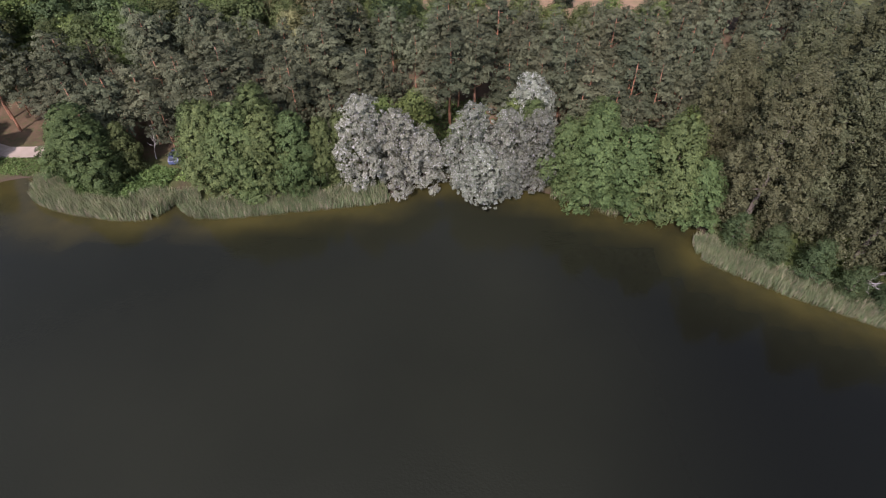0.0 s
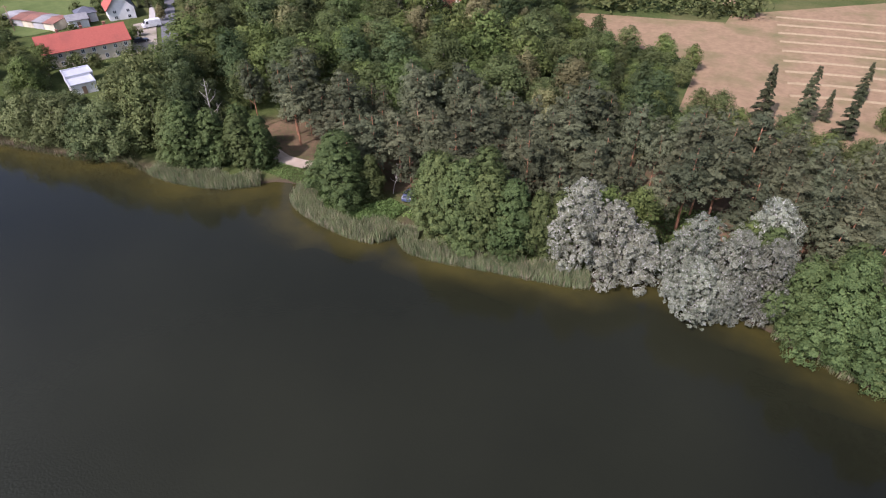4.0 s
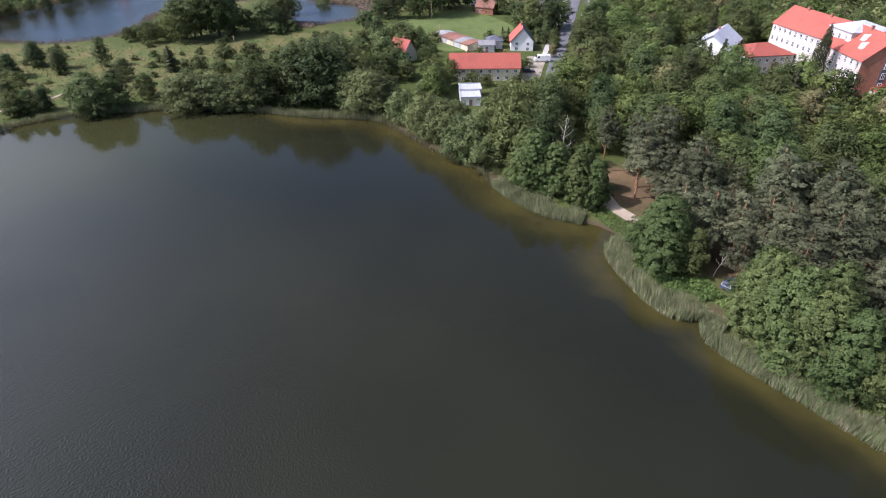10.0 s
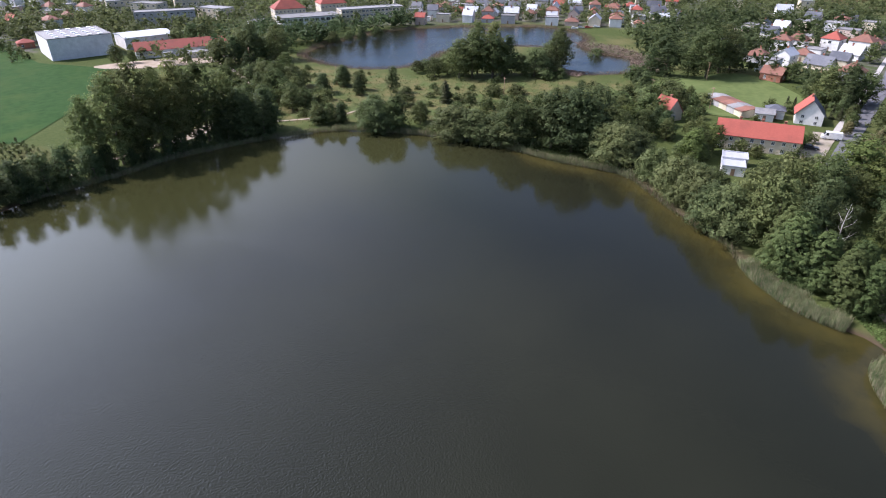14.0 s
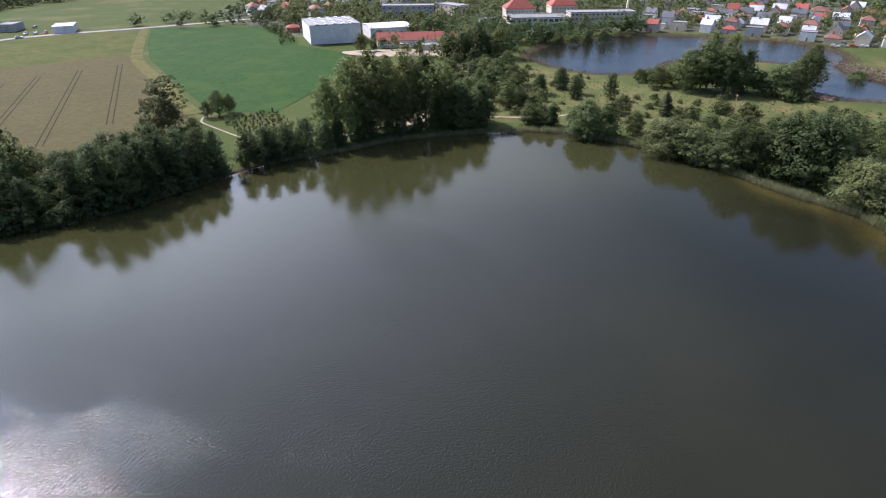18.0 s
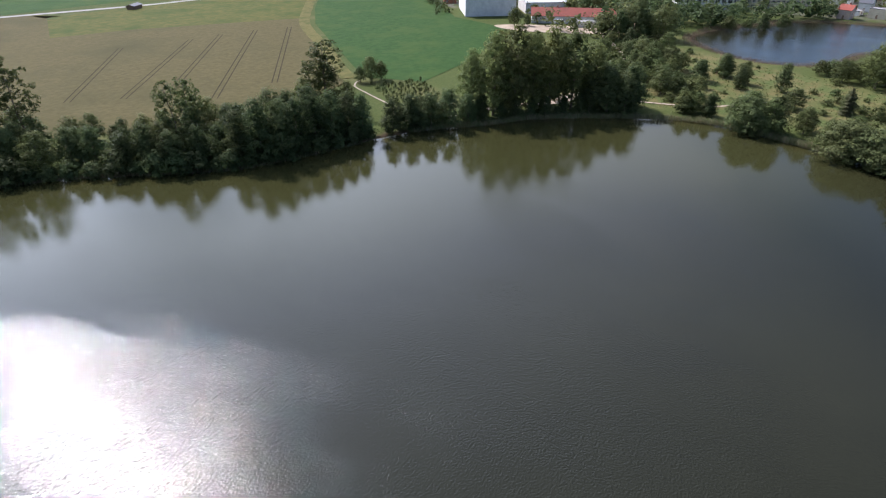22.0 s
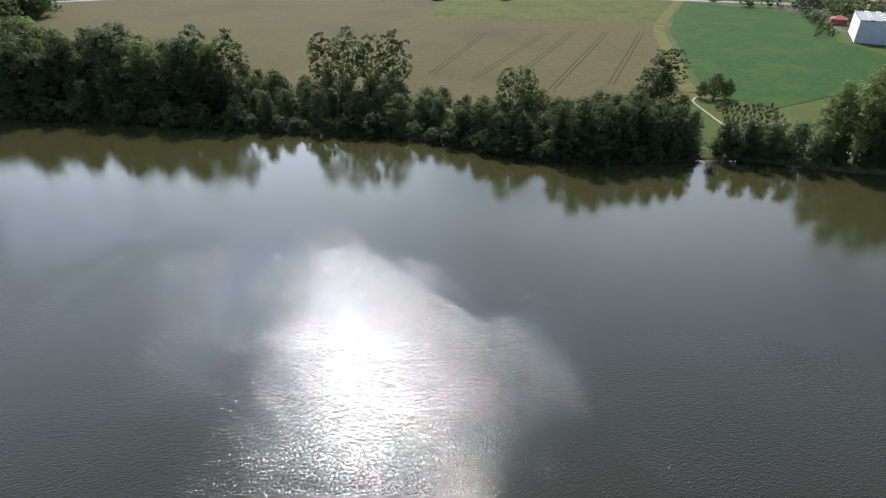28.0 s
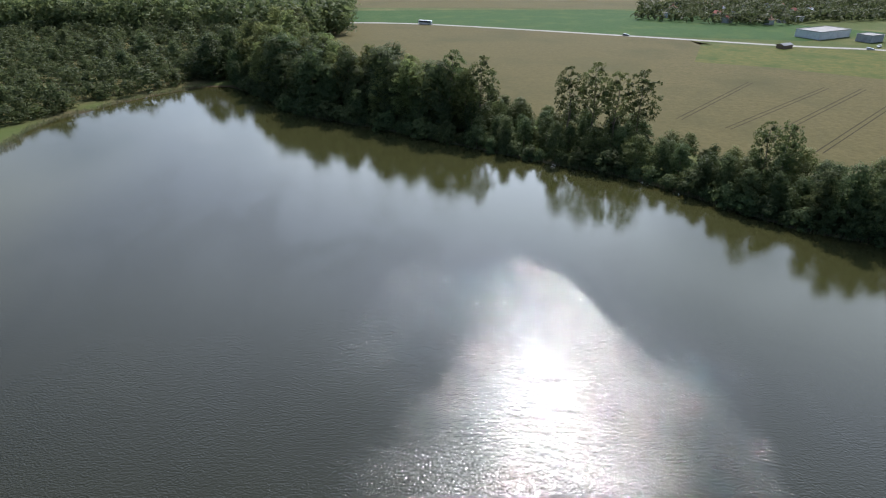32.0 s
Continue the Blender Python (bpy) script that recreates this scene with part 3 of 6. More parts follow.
def trunk_mesh(rng, name, h, r, limbs=6, spread=0.45, start=0.35, lean=0.03, tip=0.3, apart=False):
    """Tapered trunk in four bends, with limbs reaching into the crown; apart: the trunk and a list of its limbs."""
    bm = bmesh.new()
    pts = [Vector((rng.normal() * lean * h * k / 4 * 0.6, rng.normal() * lean * h * k / 4 * 0.6, h * k / 4 - (0.4 if k == 0 else 0))) for k in range(5)]
    rad = [r * (1 - (1 - tip) * k / 4) * (1.25 if k == 0 else 1) for k in range(5)]
    rings = [[bm.verts.new(p + Vector((math.cos(i * math.tau / 7) * q, math.sin(i * math.tau / 7) * q, 0))) for i in range(7)] for p, q in zip(pts, rad)]
    for lo, hi in zip(rings, rings[1:]):
        for i in range(7):
            bm.faces.new((lo[i], lo[(i + 1) % 7], hi[(i + 1) % 7], hi[i])).smooth = True
    bm.faces.new(rings[-1])
    made = []
    for i in range(limbs):
        u = start + (0.95 - start) * (i + 0.5) / limbs
        k = min(3, int(u * 4))
        a = pts[k].lerp(pts[k + 1], u * 4 - k)
        ang = i * 2.4 + rng.uniform(0, 0.8)
        ln = h * spread * rng.uniform(0.5, 0.9) * (1.15 - u * 0.7)
        b = a + Vector((math.cos(ang) * ln, math.sin(ang) * ln, ln * rng.uniform(0.35, 0.8) * (1.6 if apart else 1)))
        if apart:
            limb = bmesh.new()
            tube(limb, a, b, r * 0.42 * (1.2 - u), r * 0.1, 5)
            made.append(bpy.data.meshes.new("limb"))
            limb.to_mesh(made[-1])
            limb.free()
        else:
            foot = tube(bm, a, b, r * 0.38 * (1.2 - u), r * 0.1, 5)[0]
            bm.faces.new((rings[k][i % 7], foot[0], foot[1]))
    me = bpy.data.meshes.new(name)
    bm.to_mesh(me)
    bm.free()
    return (me, made) if apart else me


def lobed_crown(rng, name, lobes, n, size, up=0.3, wild=0.3, core=0.62, long=1.0, per=36, flat=0.75, droop=0.0, deep=0.82, close=1.05):
    """A crown of overlapping lobes (centre, radii). Each lobe carries twig clumps all over, each clump some leaf sprays,
    so that gaps between the clumps look into the shaded inside; a coarse leafy mass lies deep within each lobe."""
    c = np.array([q[0] for q in lobes], float)
    r = np.array([q[1] for q in lobes], float)
    area = r[:, 0] * r[:, 1] + r[:, 0] * r[:, 2]
    tries = max(6 * len(lobes), int(4 * n / per))
    which = rng.choice(len(lobes), tries, p=area / area.sum())
    d = unit(rng.normal(size=(tries, 3)) + np.array([0, 0, 0.25]))
    mid = c[which] + d * r[which] * rng.uniform(deep, 1.12, (tries, 1))
    keep = np.ones(tries, bool)
    for ci, ri in zip(c, r):
        keep &= (((mid - ci) / (ri * 0.76)) ** 2).sum(1) > 1
    mid, d = mid[keep], d[keep]
    open_area = 2 * math.pi * area.sum() * keep.mean()
    k = min(len(mid), max(4, int(n / per)))
    mid, d = mid[:k], d[:k]
    rc = math.sqrt(open_area / (math.pi * k)) * close * rng.uniform(0.65, 1.35, (k, 1))
    reach = np.repeat(np.arange(k), per)
    q = unit(rng.normal(size=(len(reach), 3))) * rng.uniform(0.35, 1.0, (len(reach), 1)) ** 0.6
    out = unit(d + np.array([0, 0, up]))[reach]
    back = (q * out).sum(1, keepdims=True)
    q = np.where(back < -0.15, q - 2 * back * out, q)
    away = np.linalg.norm(q[:, :2], axis=1, keepdims=True)
    off = q * rc[reach]
    off[:, 2] *= flat
    along = (q * d[reach]).sum(1, keepdims=True)
    off += d[reach] * along * rc[reach] * 0.45
    off[:, 2:] -= droop * along * rc[reach] * away
    nrm = unit(q * 0.6 + d[reach] * 0.8 + rng.normal(size=q.shape) * wild + np.array([0, 0, up]))
    v, f = sprays(rng, mid[reach] + off, nrm, size, long)
    if core:
        # shaded inner leaves, loose and coarse
        m = int(n * 0.09) + 10
        which = rng.choice(len(lobes), m, p=area / area.sum())
        p = c[which] + unit(rng.normal(size=(m, 3))) * r[which] * core * rng.uniform(0.5, 1.15, (m, 1))
        vi, fi = sprays(rng, p, unit(rng.normal(size=(m, 3))), size * 2.4)
        v, f = np.concatenate([v, vi]), np.concatenate([f, fi + len(v)])
    return mesh_of(name, v, f)


def dome_lobes(rng, h, radius, base, count, lobe, top=2.2, low=0.55, jitter=0.2, tall=1.0):
    """Lobes of a rounded crown of that height and radius which starts at height base."""
    out = [((0, 0, base + (h - base) * 0.45), (radius * 0.6, radius * 0.6, (h - base) * 0.42))]
    for i in range(count):
        u = (i + 0.5) / count
        prof = radius * max(0.0, 1 - u ** top) ** 0.6 * (low + (1 - low) * min(1, u / 0.3))
        ang = i * 2.39996 + rng.uniform(-0.4, 0.4)
        lr = radius * lobe * rng.uniform(0.75, 1.25)
        rr = max(0, prof - lr * 0.75) * rng.uniform(1 - jitter, 1 + jitter)
        zc = base + lr * 0.5 + (h - base - lr * 1.3) * u
        out.append(((math.cos(ang) * rr, math.sin(ang) * rr, zc), (lr, lr, lr * tall * rng.uniform(0.75, 1.05))))
    return out


# ---- kinds of trees: (leaf, bark, label, makers of variants) ----
def make_broad(seed, h, radius, base, count, lobe, n, size, tr=0.28, limbs=6, top=2.2, low=0.55, jitter=0.2, tall=1.0, **leafing):
    rng = np.random.default_rng(seed)
    crown = lobed_crown(rng, "crown", dome_lobes(rng, h, radius, base, count, lobe, top, low, jitter, tall), n, size, **leafing)
    return trunk_mesh(rng, "trunk", h * 0.72, tr, limbs, 0.35, 0.3), crown


def make_pine(seed, h, n, size):
    """Scots pine: bare red trunk, flat needle pads stacked in the upper half with gaps between them."""
    rng = np.random.default_rng(seed)
    lobes = []
    low = rng.uniform(0.36, 0.52)
    for i in range(15):
        u = i / 14
        reach = h * 0.23 * (1 - 0.72 * u ** 2.0) * rng.uniform(0.5, 1.2)
        ang = i * 2.4 + rng.uniform(-0.5, 0.5)
        zc = h * (low + (0.96 - low) * u) + rng.uniform(-0.5, 0.4)
        lr = reach * rng.uniform(0.42, 0.62) + 0.3
        lobes.append(((math.cos(ang) * reach * 0.62, math.sin(ang) * reach * 0.62, zc), (lr, lr, lr * rng.uniform(0.32, 0.5) + 0.12)))
    crown = lobed_crown(rng, "crown", lobes, n, size, up=0.9, wild=0.25, core=0.5, long=1.5, per=26, flat=0.5, deep=0.6, close=1.0)
    return trunk_mesh(rng, "trunk", h * 0.93, h * 0.014, 9, 0.2, 0.35, 0.02), crown


def make_spruce(seed, h, n, size):
    """Conifer of ragged whorls: drooping boughs of uneven reach, gaps between them."""
    rng = np.random.default_rng(seed)
    whorls, per = 22, 7
    u = (np.repeat(np.arange(whorls), per) + rng.uniform(-0.3, 0.3, whorls * per)) / whorls
    u = np.clip(u, 0, 0.985)
    ang = rng.random(len(u)) * math.tau
    reach = h * 0.20 * (1 - u) ** 0.85 * rng.uniform(0.55, 1.15, len(u)) + 0.25
    pick = rng.choice(len(u), n, p=reach / reach.sum())
    f = np.sqrt(rng.uniform(0.04, 1, n))
    a = ang[pick] + rng.normal(size=n) * 0.16
    rr = reach[pick] * f
    p = np.stack([np.cos(a) * rr, np.sin(a) * rr, h * (0.05 + 0.95 * u[pick]) - rr * 0.32 + rng.normal(size=n) * 0.12], 1)
    nrm = unit(np.stack([np.cos(a) * 0.5, np.sin(a) * 0.5, np.ones(n)], 1) + rng.normal(size=(n, 3)) * 0.35)
    v, f = sprays(rng, p, nrm, size, 1.3)
    return trunk_mesh(rng, "trunk", h * 0.95, h * 0.014, 0, tip=0.1, lean=0.005), mesh_of("crown", v, f)


def make_sparse(seed, h, n, size, balls=9):
    """Thin-crowned poplar whose limbs carry mistletoe balls."""
    rng = np.random.default_rng(seed)
    lobes = []
    for i in range(16):
        u = (i + 0.5) / 16
        ang = i * 2.4 + rng.uniform(-0.5, 0.5)
        rr = h * 0.19 * math.sin(math.pi * min(1, 0.25 + 0.7 * u)) * rng.uniform(0.4, 1.1)
        lr = h * rng.uniform(0.055, 0.1)
        lobes.append(((math.cos(ang) * rr, math.sin(ang) * rr, h * (0.42 + 0.53 * u)), (lr, lr, lr * 1.1)))
    crown = lobed_crown(rng, "crown", lobes, n, size, wild=0.9, core=0.0, per=18, deep=0.25)
    ball = [lobed_crown(rng, "mistletoe", [((q[0][0] * 1.05, q[0][1] * 1.05, q[0][2] + rng.uniform(-0.5, 0.8)), (h * 0.022,) * 3)], 70, 0.28, wild=0.6, core=0.72, per=10) for q in lobes[2::2][:balls]]
    trunk, limbs = trunk_mesh(rng, "trunk", h * 0.95, h * 0.014, 12, 0.26, 0.3, 0.03, 0.15, apart=True)
    return trunk, crown, ball, limbs


KINDS = {
    # nearer the camera, finer leaves
    "alder": (ALDER, BARK, "dense dark green alder with foliage down to the bank",
              lambda: [make_broad(11 + i, 16, 5.4, 0.4, 30, 0.34, 26000, 0.17, low=0.9, top=1.5, jitter=0.35, per=40, flat=0.55, droop=0.5, close=0.9) for i in range(3)]),
    "young_alder": (LIME, BARK, "bright green young alder on the lake bank",
                    lambda: [make_broad(21 + i, 11, 3.4, 0.4, 20, 0.36, 9000, 0.17, 0.18, low=0.7, flat=0.6, droop=0.3) for i in range(2)]),
    "silver_willow": (SILVER, BARK, "silvery white willow leaning over the water",
                      lambda: [make_broad(31 + i, 16, 5.6, 0.3, 30, 0.30, 26000, 0.15, low=0.9, top=3.0, jitter=0.4, wild=0.5, per=44, up=0.5, long=1.3, close=0.82) for i in range(2)]),
    "tall_poplar": (POPLAR, BARK, "tall grey-green poplar with a dense crown",
                    lambda: [make_broad(41 + i, 30, 8.0, 1.0, 70, 0.20, 56000, 0.165, 0.5, 9, low=0.7, jitter=0.35, wild=0.5, tall=1.9, per=40, flat=1.25, core=0.6, close=0.85) for i in range(2)]),
    "pine": (NEEDLE, PINEBARK, "Scots pine with a bare reddish trunk",
             lambda: [make_pine(51 + i, 18, 6200, 0.16) for i in range(6)]),
    "broadleaf_tree": (BROAD, BARK, "full green broadleaf tree in the wood",
                       lambda: [make_broad(61 + i, 16, 5.6, 2.0, 22, 0.36, 5200, 0.27, low=0.7, jitter=0.3, per=24) for i in range(4)]),
    "lime_tree": (LIME, BARK, "fresh light green broadleaf tree",
                  lambda: [make_broad(71 + i, 14, 5.0, 2.0, 20, 0.38, 4200, 0.28, low=0.7, per=24) for i in range(3)]),
    "flowering_tree": (GOLD, BARK, "yellowish flowering broadleaf tree",
                       lambda: [make_broad(81 + i, 15, 4.6, 2.0, 22, 0.34, 4200, 0.28, low=0.7, per=24) for i in range(2)]),
    "grey_willow": (WILLOW, BARK, "rounded grey-green willow at the water",
                    lambda: [make_broad(91 + i, 12, 6.0, 0.3, 26, 0.32, 7000, 0.25, 0.3, low=0.85, top=2.6, per=28) for i in range(3)]),
    "dark_tree": (DARK, BARK, "dark green shore tree with dense foliage",
                  lambda: [make_broad(101 + i, 16, 4.8, 0.5, 24, 0.35, 4600, 0.28, low=0.8, jitter=0.35, top=1.3, per=22) for i in range(4)]),
    "black_poplar": (AIRY, BARK, "tall green poplar with a high arching crown",
                     lambda: [make_broad(111 + i, 27, 6.2, 3.0, 34, 0.27, 7000, 0.34, 0.45, 9, low=0.55, jitter=0.45, core=0.5, tall=1.25, per=22) for i in range(3)]),
    "bush": (BROAD, BARK, "low rounded green bush",
             lambda: [make_broad(121 + i, 5, 2.8, 0.1, 9, 0.45, 700, 0.31, 0.1, 3, low=0.9, jitter=0.35, per=14) for i in range(3)]),
    "spruce": (SPRUCE, BARK, "dark green conical spruce tree",
               lambda: [make_spruce(131 + i, 17, 5000, 0.32) for i in range(2)]),
    "shore_bush": (DARK, BARK, "dark green bush leaning over the water",
                   lambda: [make_broad(161 + i, 6, 3.2, 0.1, 12, 0.42, 1300, 0.33, 0.12, 3, low=0.9, jitter=0.4, per=16) for i in range(3)]),
    "sapling": (BROAD, BARK, "small young tree in a nursery row",
                lambda: [make_broad(151 + i, 2, 0.6, 0.25, 7, 0.5, 90, 0.17, 0.03, 0, low=0.9, per=8) for i in range(2)]),
    "sparse_poplar": (BROAD, BARK, "thin-crowned poplar with balls of mistletoe",
                      lambda: [make_sparse(141 + i, 26, 3000, 0.33) for i in range(3)]),
}
PROTO = {}
rnd = random.Random(7)


def plant(kind, x, y, h=None, turn=None, label="", group="", wide=1.0, variant=None):
    """A tree of that kind, h metres high, at x, y."""
    if kind not in PROTO:
        leafm, bark, text, make = KINDS[kind]
        PROTO[kind] = [(q, q[1].name and max(v.co.z for v in q[1].vertices)) for q in make()]
        PROTO[kind] = [[None, q, top] for q, top in PROTO[kind]]
    slot = PROTO[kind][rnd.randrange(len(PROTO[kind])) if variant is None else variant]
    ob, meshes, top = slot
    s = (h or top) / top
    w = s * wide
    m = pose(x, y, land(x, y) - 0.05, 0, 0, rnd.uniform(0, 360) if turn is None else turn) @ Matrix.Diagonal((w, w, s, 1))
    leafm, bark, text, make = KINDS[kind]
    if ob is None:
        ob = slot[0] = thing(kind, Matrix(), text, "bush" if "bush" in kind else "tree", group)
        part("trunk", meshes[0], bark, ob)
        part("crown", meshes[1], leafm, ob)
        if len(meshes) > 2:
            for ball in meshes[2]:
                part("mistletoe", ball, MISTLE, ob, "round ball of mistletoe")
            for limb in meshes[3]:
                part("limb", limb, bark, ob)
        ob.matrix_basis = m
        made = ob
    else:
        made = copy_thing(ob, m)
        made.scale = m.to_scale()
        made.matrix_basis = m
    tagged(made, label, group=group)
    return made


def scatter(kinds, outline, gap, hmin, hmax, seed, clear=1.5, avoid=(), group="", wide=(0.85, 1.2), clump=None):
    """Trees of mixed kinds (name, share) over an outline, gap metres apart, off the water and off the places to avoid."""
    r = random.Random(seed)
    p = np.array(outline, float)
    lo, hi = p.min(0), p.max(0)
    spots = []
    y = lo[1]
    row = 0
    while y < hi[1]:
        x = lo[0] + (gap / 2 if row % 2 else 0)
        while x < hi[0]:
            spots.append((x + r.uniform(-0.35, 0.35) * gap, y + r.uniform(-0.35, 0.35) * gap))
            x += gap
        y += gap * 0.87
        row += 1
    if not spots:
        return
    spots = np.array(spots)
    ok = (off_shore(spots, p) < 0) & (np.array([shore(x, y) for x, y in spots]) > clear)
    for area in avoid:
        ok &= off_shore(spots, np.array(area, float)) > 0.5
    if clump is not None:
        ok &= np.array([noise.noise((x * 0.05, y * 0.05, seed)) for x, y in spots]) > clump
    names, share = [k for k, w in kinds], [w for k, w in kinds]
    for x, y in spots[ok]:
        plant(r.choices(names, share)[0], x, y, r.uniform(hmin, hmax), group=group, wide=r.uniform(*wide))


def corridor(line, half):
    """The outline of a strip along a line."""
    p = spline(line, False, 15)
    d = np.gradient(p, axis=0)
    d /= np.linalg.norm(d, axis=1)[:, None]
    s = np.stack([-d[:, 1], d[:, 0]], 1) * half
    return np.concatenate([p + s, (p - s)[::-1]])


ROAD_STRIP = corridor(ROAD, 5.5)

# ---- northern shore ----
for x, y, h, w in ((-62.8, 77.5, 14.5, 1.3), (-57.5, 80, 10, 0.8), (-68, 79.5, 10, 0.8)):
    plant("alder", x, y, h, wide=w, group="alders on the northern shore")
for x, y, h, w in ((-41, 77, 16, 1.0), (-36, 76, 16.5, 1.05), (-31.5, 76.5, 16, 0.95), (-27, 76.5, 15, 0.9), (-44, 80, 14, 0.9), (-34, 81, 17, 0.9),
                   (-23, 78, 13.5, 0.75), (-20, 80, 13, 0.75), (16.2, 78, 15, 0.85), (20.6, 76, 18.5, 0.8), (26.2, 74, 16, 0.95), (31.5, 72.6, 19, 0.85), (36, 71, 13, 0.9), (22, 83, 15, 0.9), (11, 84, 14, 0.8)):
    plant("alder", x, y, h, wide=w, group="alders on the northern shore")
for x, y, h, w in ((-9, 86, 14, 1.1), (-14, 86, 12.5, 1.0), (8, 86, 13, 0.9), (-18, 85, 12, 1.0), (35, 80, 15, 1)):
    plant("young_alder", x, y, h, wide=w, group="young alders on the northern shore")
for x, y, h, w in ((-16.5, 79, 17, 0.85), (-11, 79.5, 14.5, 0.95), (-6.8, 79.8, 11.5, 0.95), (2.6, 75.4, 12, 0.95), (1.2, 80, 16, 0.8), (6.8, 79, 15.5, 0.8), (11.6, 79.6, 15, 0.8), (10.5, 88, 16.5, 0.8), (7, 76.8, 9, 1.0)):
    plant("silver_willow", x, y, h, wide=w, group="silver willows on the northern shore")
for x, y, h, w in ((44, 70, 29, 0.95), (52, 72, 31, 1.0), (59, 64, 30, 1.0), (66, 60, 28, 1.0), (50, 84, 30, 1.0), (62, 80, 31, 1.05), (73, 72, 30, 1.0), (76, 88, 29, 1.0), (40, 82, 26, 0.85), (70, 100, 28, 1)):
    plant("tall_poplar", x, y, h, wide=w, group="tall poplars on the northern shore")
for x, y, h in ((41, 66, 7), (45, 62.5, 8), (50, 59.5, 8), (54, 56, 7), (58, 54.5, 7), (62, 53, 8), (66, 50, 8)):
    plant("dark_tree", x, y, h, wide=1.1)
PATH_STRIP = corridor([(-104, 90), (-92, 87), (-83, 84), (-76, 84.6)], 3.0)
CLEARING = [(-92, 80), (-70, 80), (-70, 92), (-80, 95), (-92, 93)]
scatter([("pine", 1)], PINE_WOOD, 6.0, 11, 18.5, 5, 9, (PATH_STRIP, CLEARING, [(-6, 88), (4, 88), (5, 103), (-7, 101)]), "pines of the wood", (0.72, 1.1))
for x, y, h in ((-66, 84.5, 15), (-60, 85.5, 16), (-56, 88, 16), (-49, 88, 15), (-71, 88, 15), (-84, 91, 15), (-77, 92, 16), (-88, 95, 16), (-73, 96, 17), (-3, 97, 18), (1.5, 99, 19), (-29, 99, 18), (-26, 100, 18.5)):
    plant("pine", x, y, h, group="pines of the wood")
# low young trees between the pines and the hay meadow
scatter([("lime_tree", 3), ("broadleaf_tree", 3), ("pine", 2)], [(-8, 122), (7, 122), (42, 126), (50, 150), (30, 140), (14, 146), (0, 146), (-8, 150)], 6.5, 5, 10, 27, 9, (), "young trees at the edge of the pine wood", (0.9, 1.3))
# mixed wood behind the pines
LOW_EDGE = [(-52, 156), (-15, 146), (-14, 184), (-37, 189), (-56, 202)]
HOSPITAL = [(-168, 180), (-150, 232), (-84, 240), (-74, 178), (-112, 170), (-152, 166)]
scatter([("broadleaf_tree", 5), ("lime_tree", 3), ("flowering_tree", 0.8), ("dark_tree", 2)],
        [(-100, 104), (-73, 108), (-51, 118), (-27, 121), (-9, 122), (-14, 150), (-15, 183), (-37, 188), (-60, 206), (-66, 225), (-70, 262), (-100, 262), (-160, 258), (-230, 205), (-190, 155), (-160, 130), (-140, 110), (-128, 88)],
        8.8, 11, 18, 9, 6, (HOSPITAL, ROAD_STRIP, LOW_EDGE), "trees of the mixed wood", (0.9, 1.3))
scatter([("broadleaf_tree", 3), ("lime_tree", 2), ("dark_tree", 1)], LOW_EDGE, 7.5, 5, 9, 41, 5, (), "low trees at the edge of the mixed wood", (0.9, 1.3))
scatter([("flowering_tree", 3), ("lime_tree", 2)], [(-148, 120), (-138, 128), (-150, 142), (-164, 140)], 7, 12, 15, 3, 6, (ROAD_STRIP,), "flowering trees beside the road")
scatter([("broadleaf_tree", 2), ("lime_tree", 1), ("dark_tree", 1)], [(-160, 172), (-150, 168), (-112, 172), (-78, 180), (-80, 192), (-92, 190), (-112, 184), (-140, 180), (-152, 178)], 7, 6, 8.5, 29, 5, (), "low trees before the institution")
scatter([("broadleaf_tree", 3), ("lime_tree", 2), ("dark_tree", 2)], [(-98, 206), (-84, 200), (-78, 240), (-110, 262), (-150, 258), (-150, 236), (-112, 222)], 8.5, 7, 12, 31, 5, (), "trees behind the institution", (0.9, 1.3))
plant("tall_poplar", -113, 191, 22, wide=0.52, label="slender columnar poplar before the institution")
plant("flowering_tree", -127, 190, 7.5, label="small golden tree before the institution")
plant("spruce", -138.5, 178, 13); plant("spruce", -142.5, 176, 11)
# gardens of the red-roofed house
for x, y, h, k in ((-178, 90, 8, "lime_tree"), (-184, 88, 7, "broadleaf_tree"), (-190, 94, 6, "broadleaf_tree"), (-183, 80, 8, "broadleaf_tree"), (-191, 79, 9, "dark_tree"), (-199, 84, 8, "broadleaf_tree"), (-201, 95, 7, "broadleaf_tree"), (-213, 90, 7, "broadleaf_tree"),
                   (-206, 100, 5, "bush"), (-212, 104, 4, "bush"), (-190, 101, 4, "bush"), (-184, 98, 4, "bush"), (-168, 112, 4, "bush"), (-170, 98, 5, "bush"), (-166, 101, 4.5, "bush"), (-222, 105, 5, "bush"), (-232, 108, 6, "broadleaf_tree"), (-216, 132, 5, "bush"), (-211, 137, 5, "bush"),
                   (-190, 146, 7, "broadleaf_tree"), (-196, 150, 8, "broadleaf_tree"), (-204, 152, 9, "dark_tree"), (-212, 158, 10, "dark_tree"), (-220, 164, 10, "dark_tree"), (-184, 141, 6, "flowering_tree"), (-174, 120, 5, "lime_tree"), (-178, 125, 4, "bush"), (-236, 98, 5, "bush"), (-243, 92, 6, "bush"), (-198, 117, 4, "bush")):
    plant(k, x, y, h, group="garden trees and bushes")
for i in range(9):
    plant("spruce", -217 + i * 2.3, 139 + i * 1.5, 5.0, group="row of garden conifers", wide=1.2)
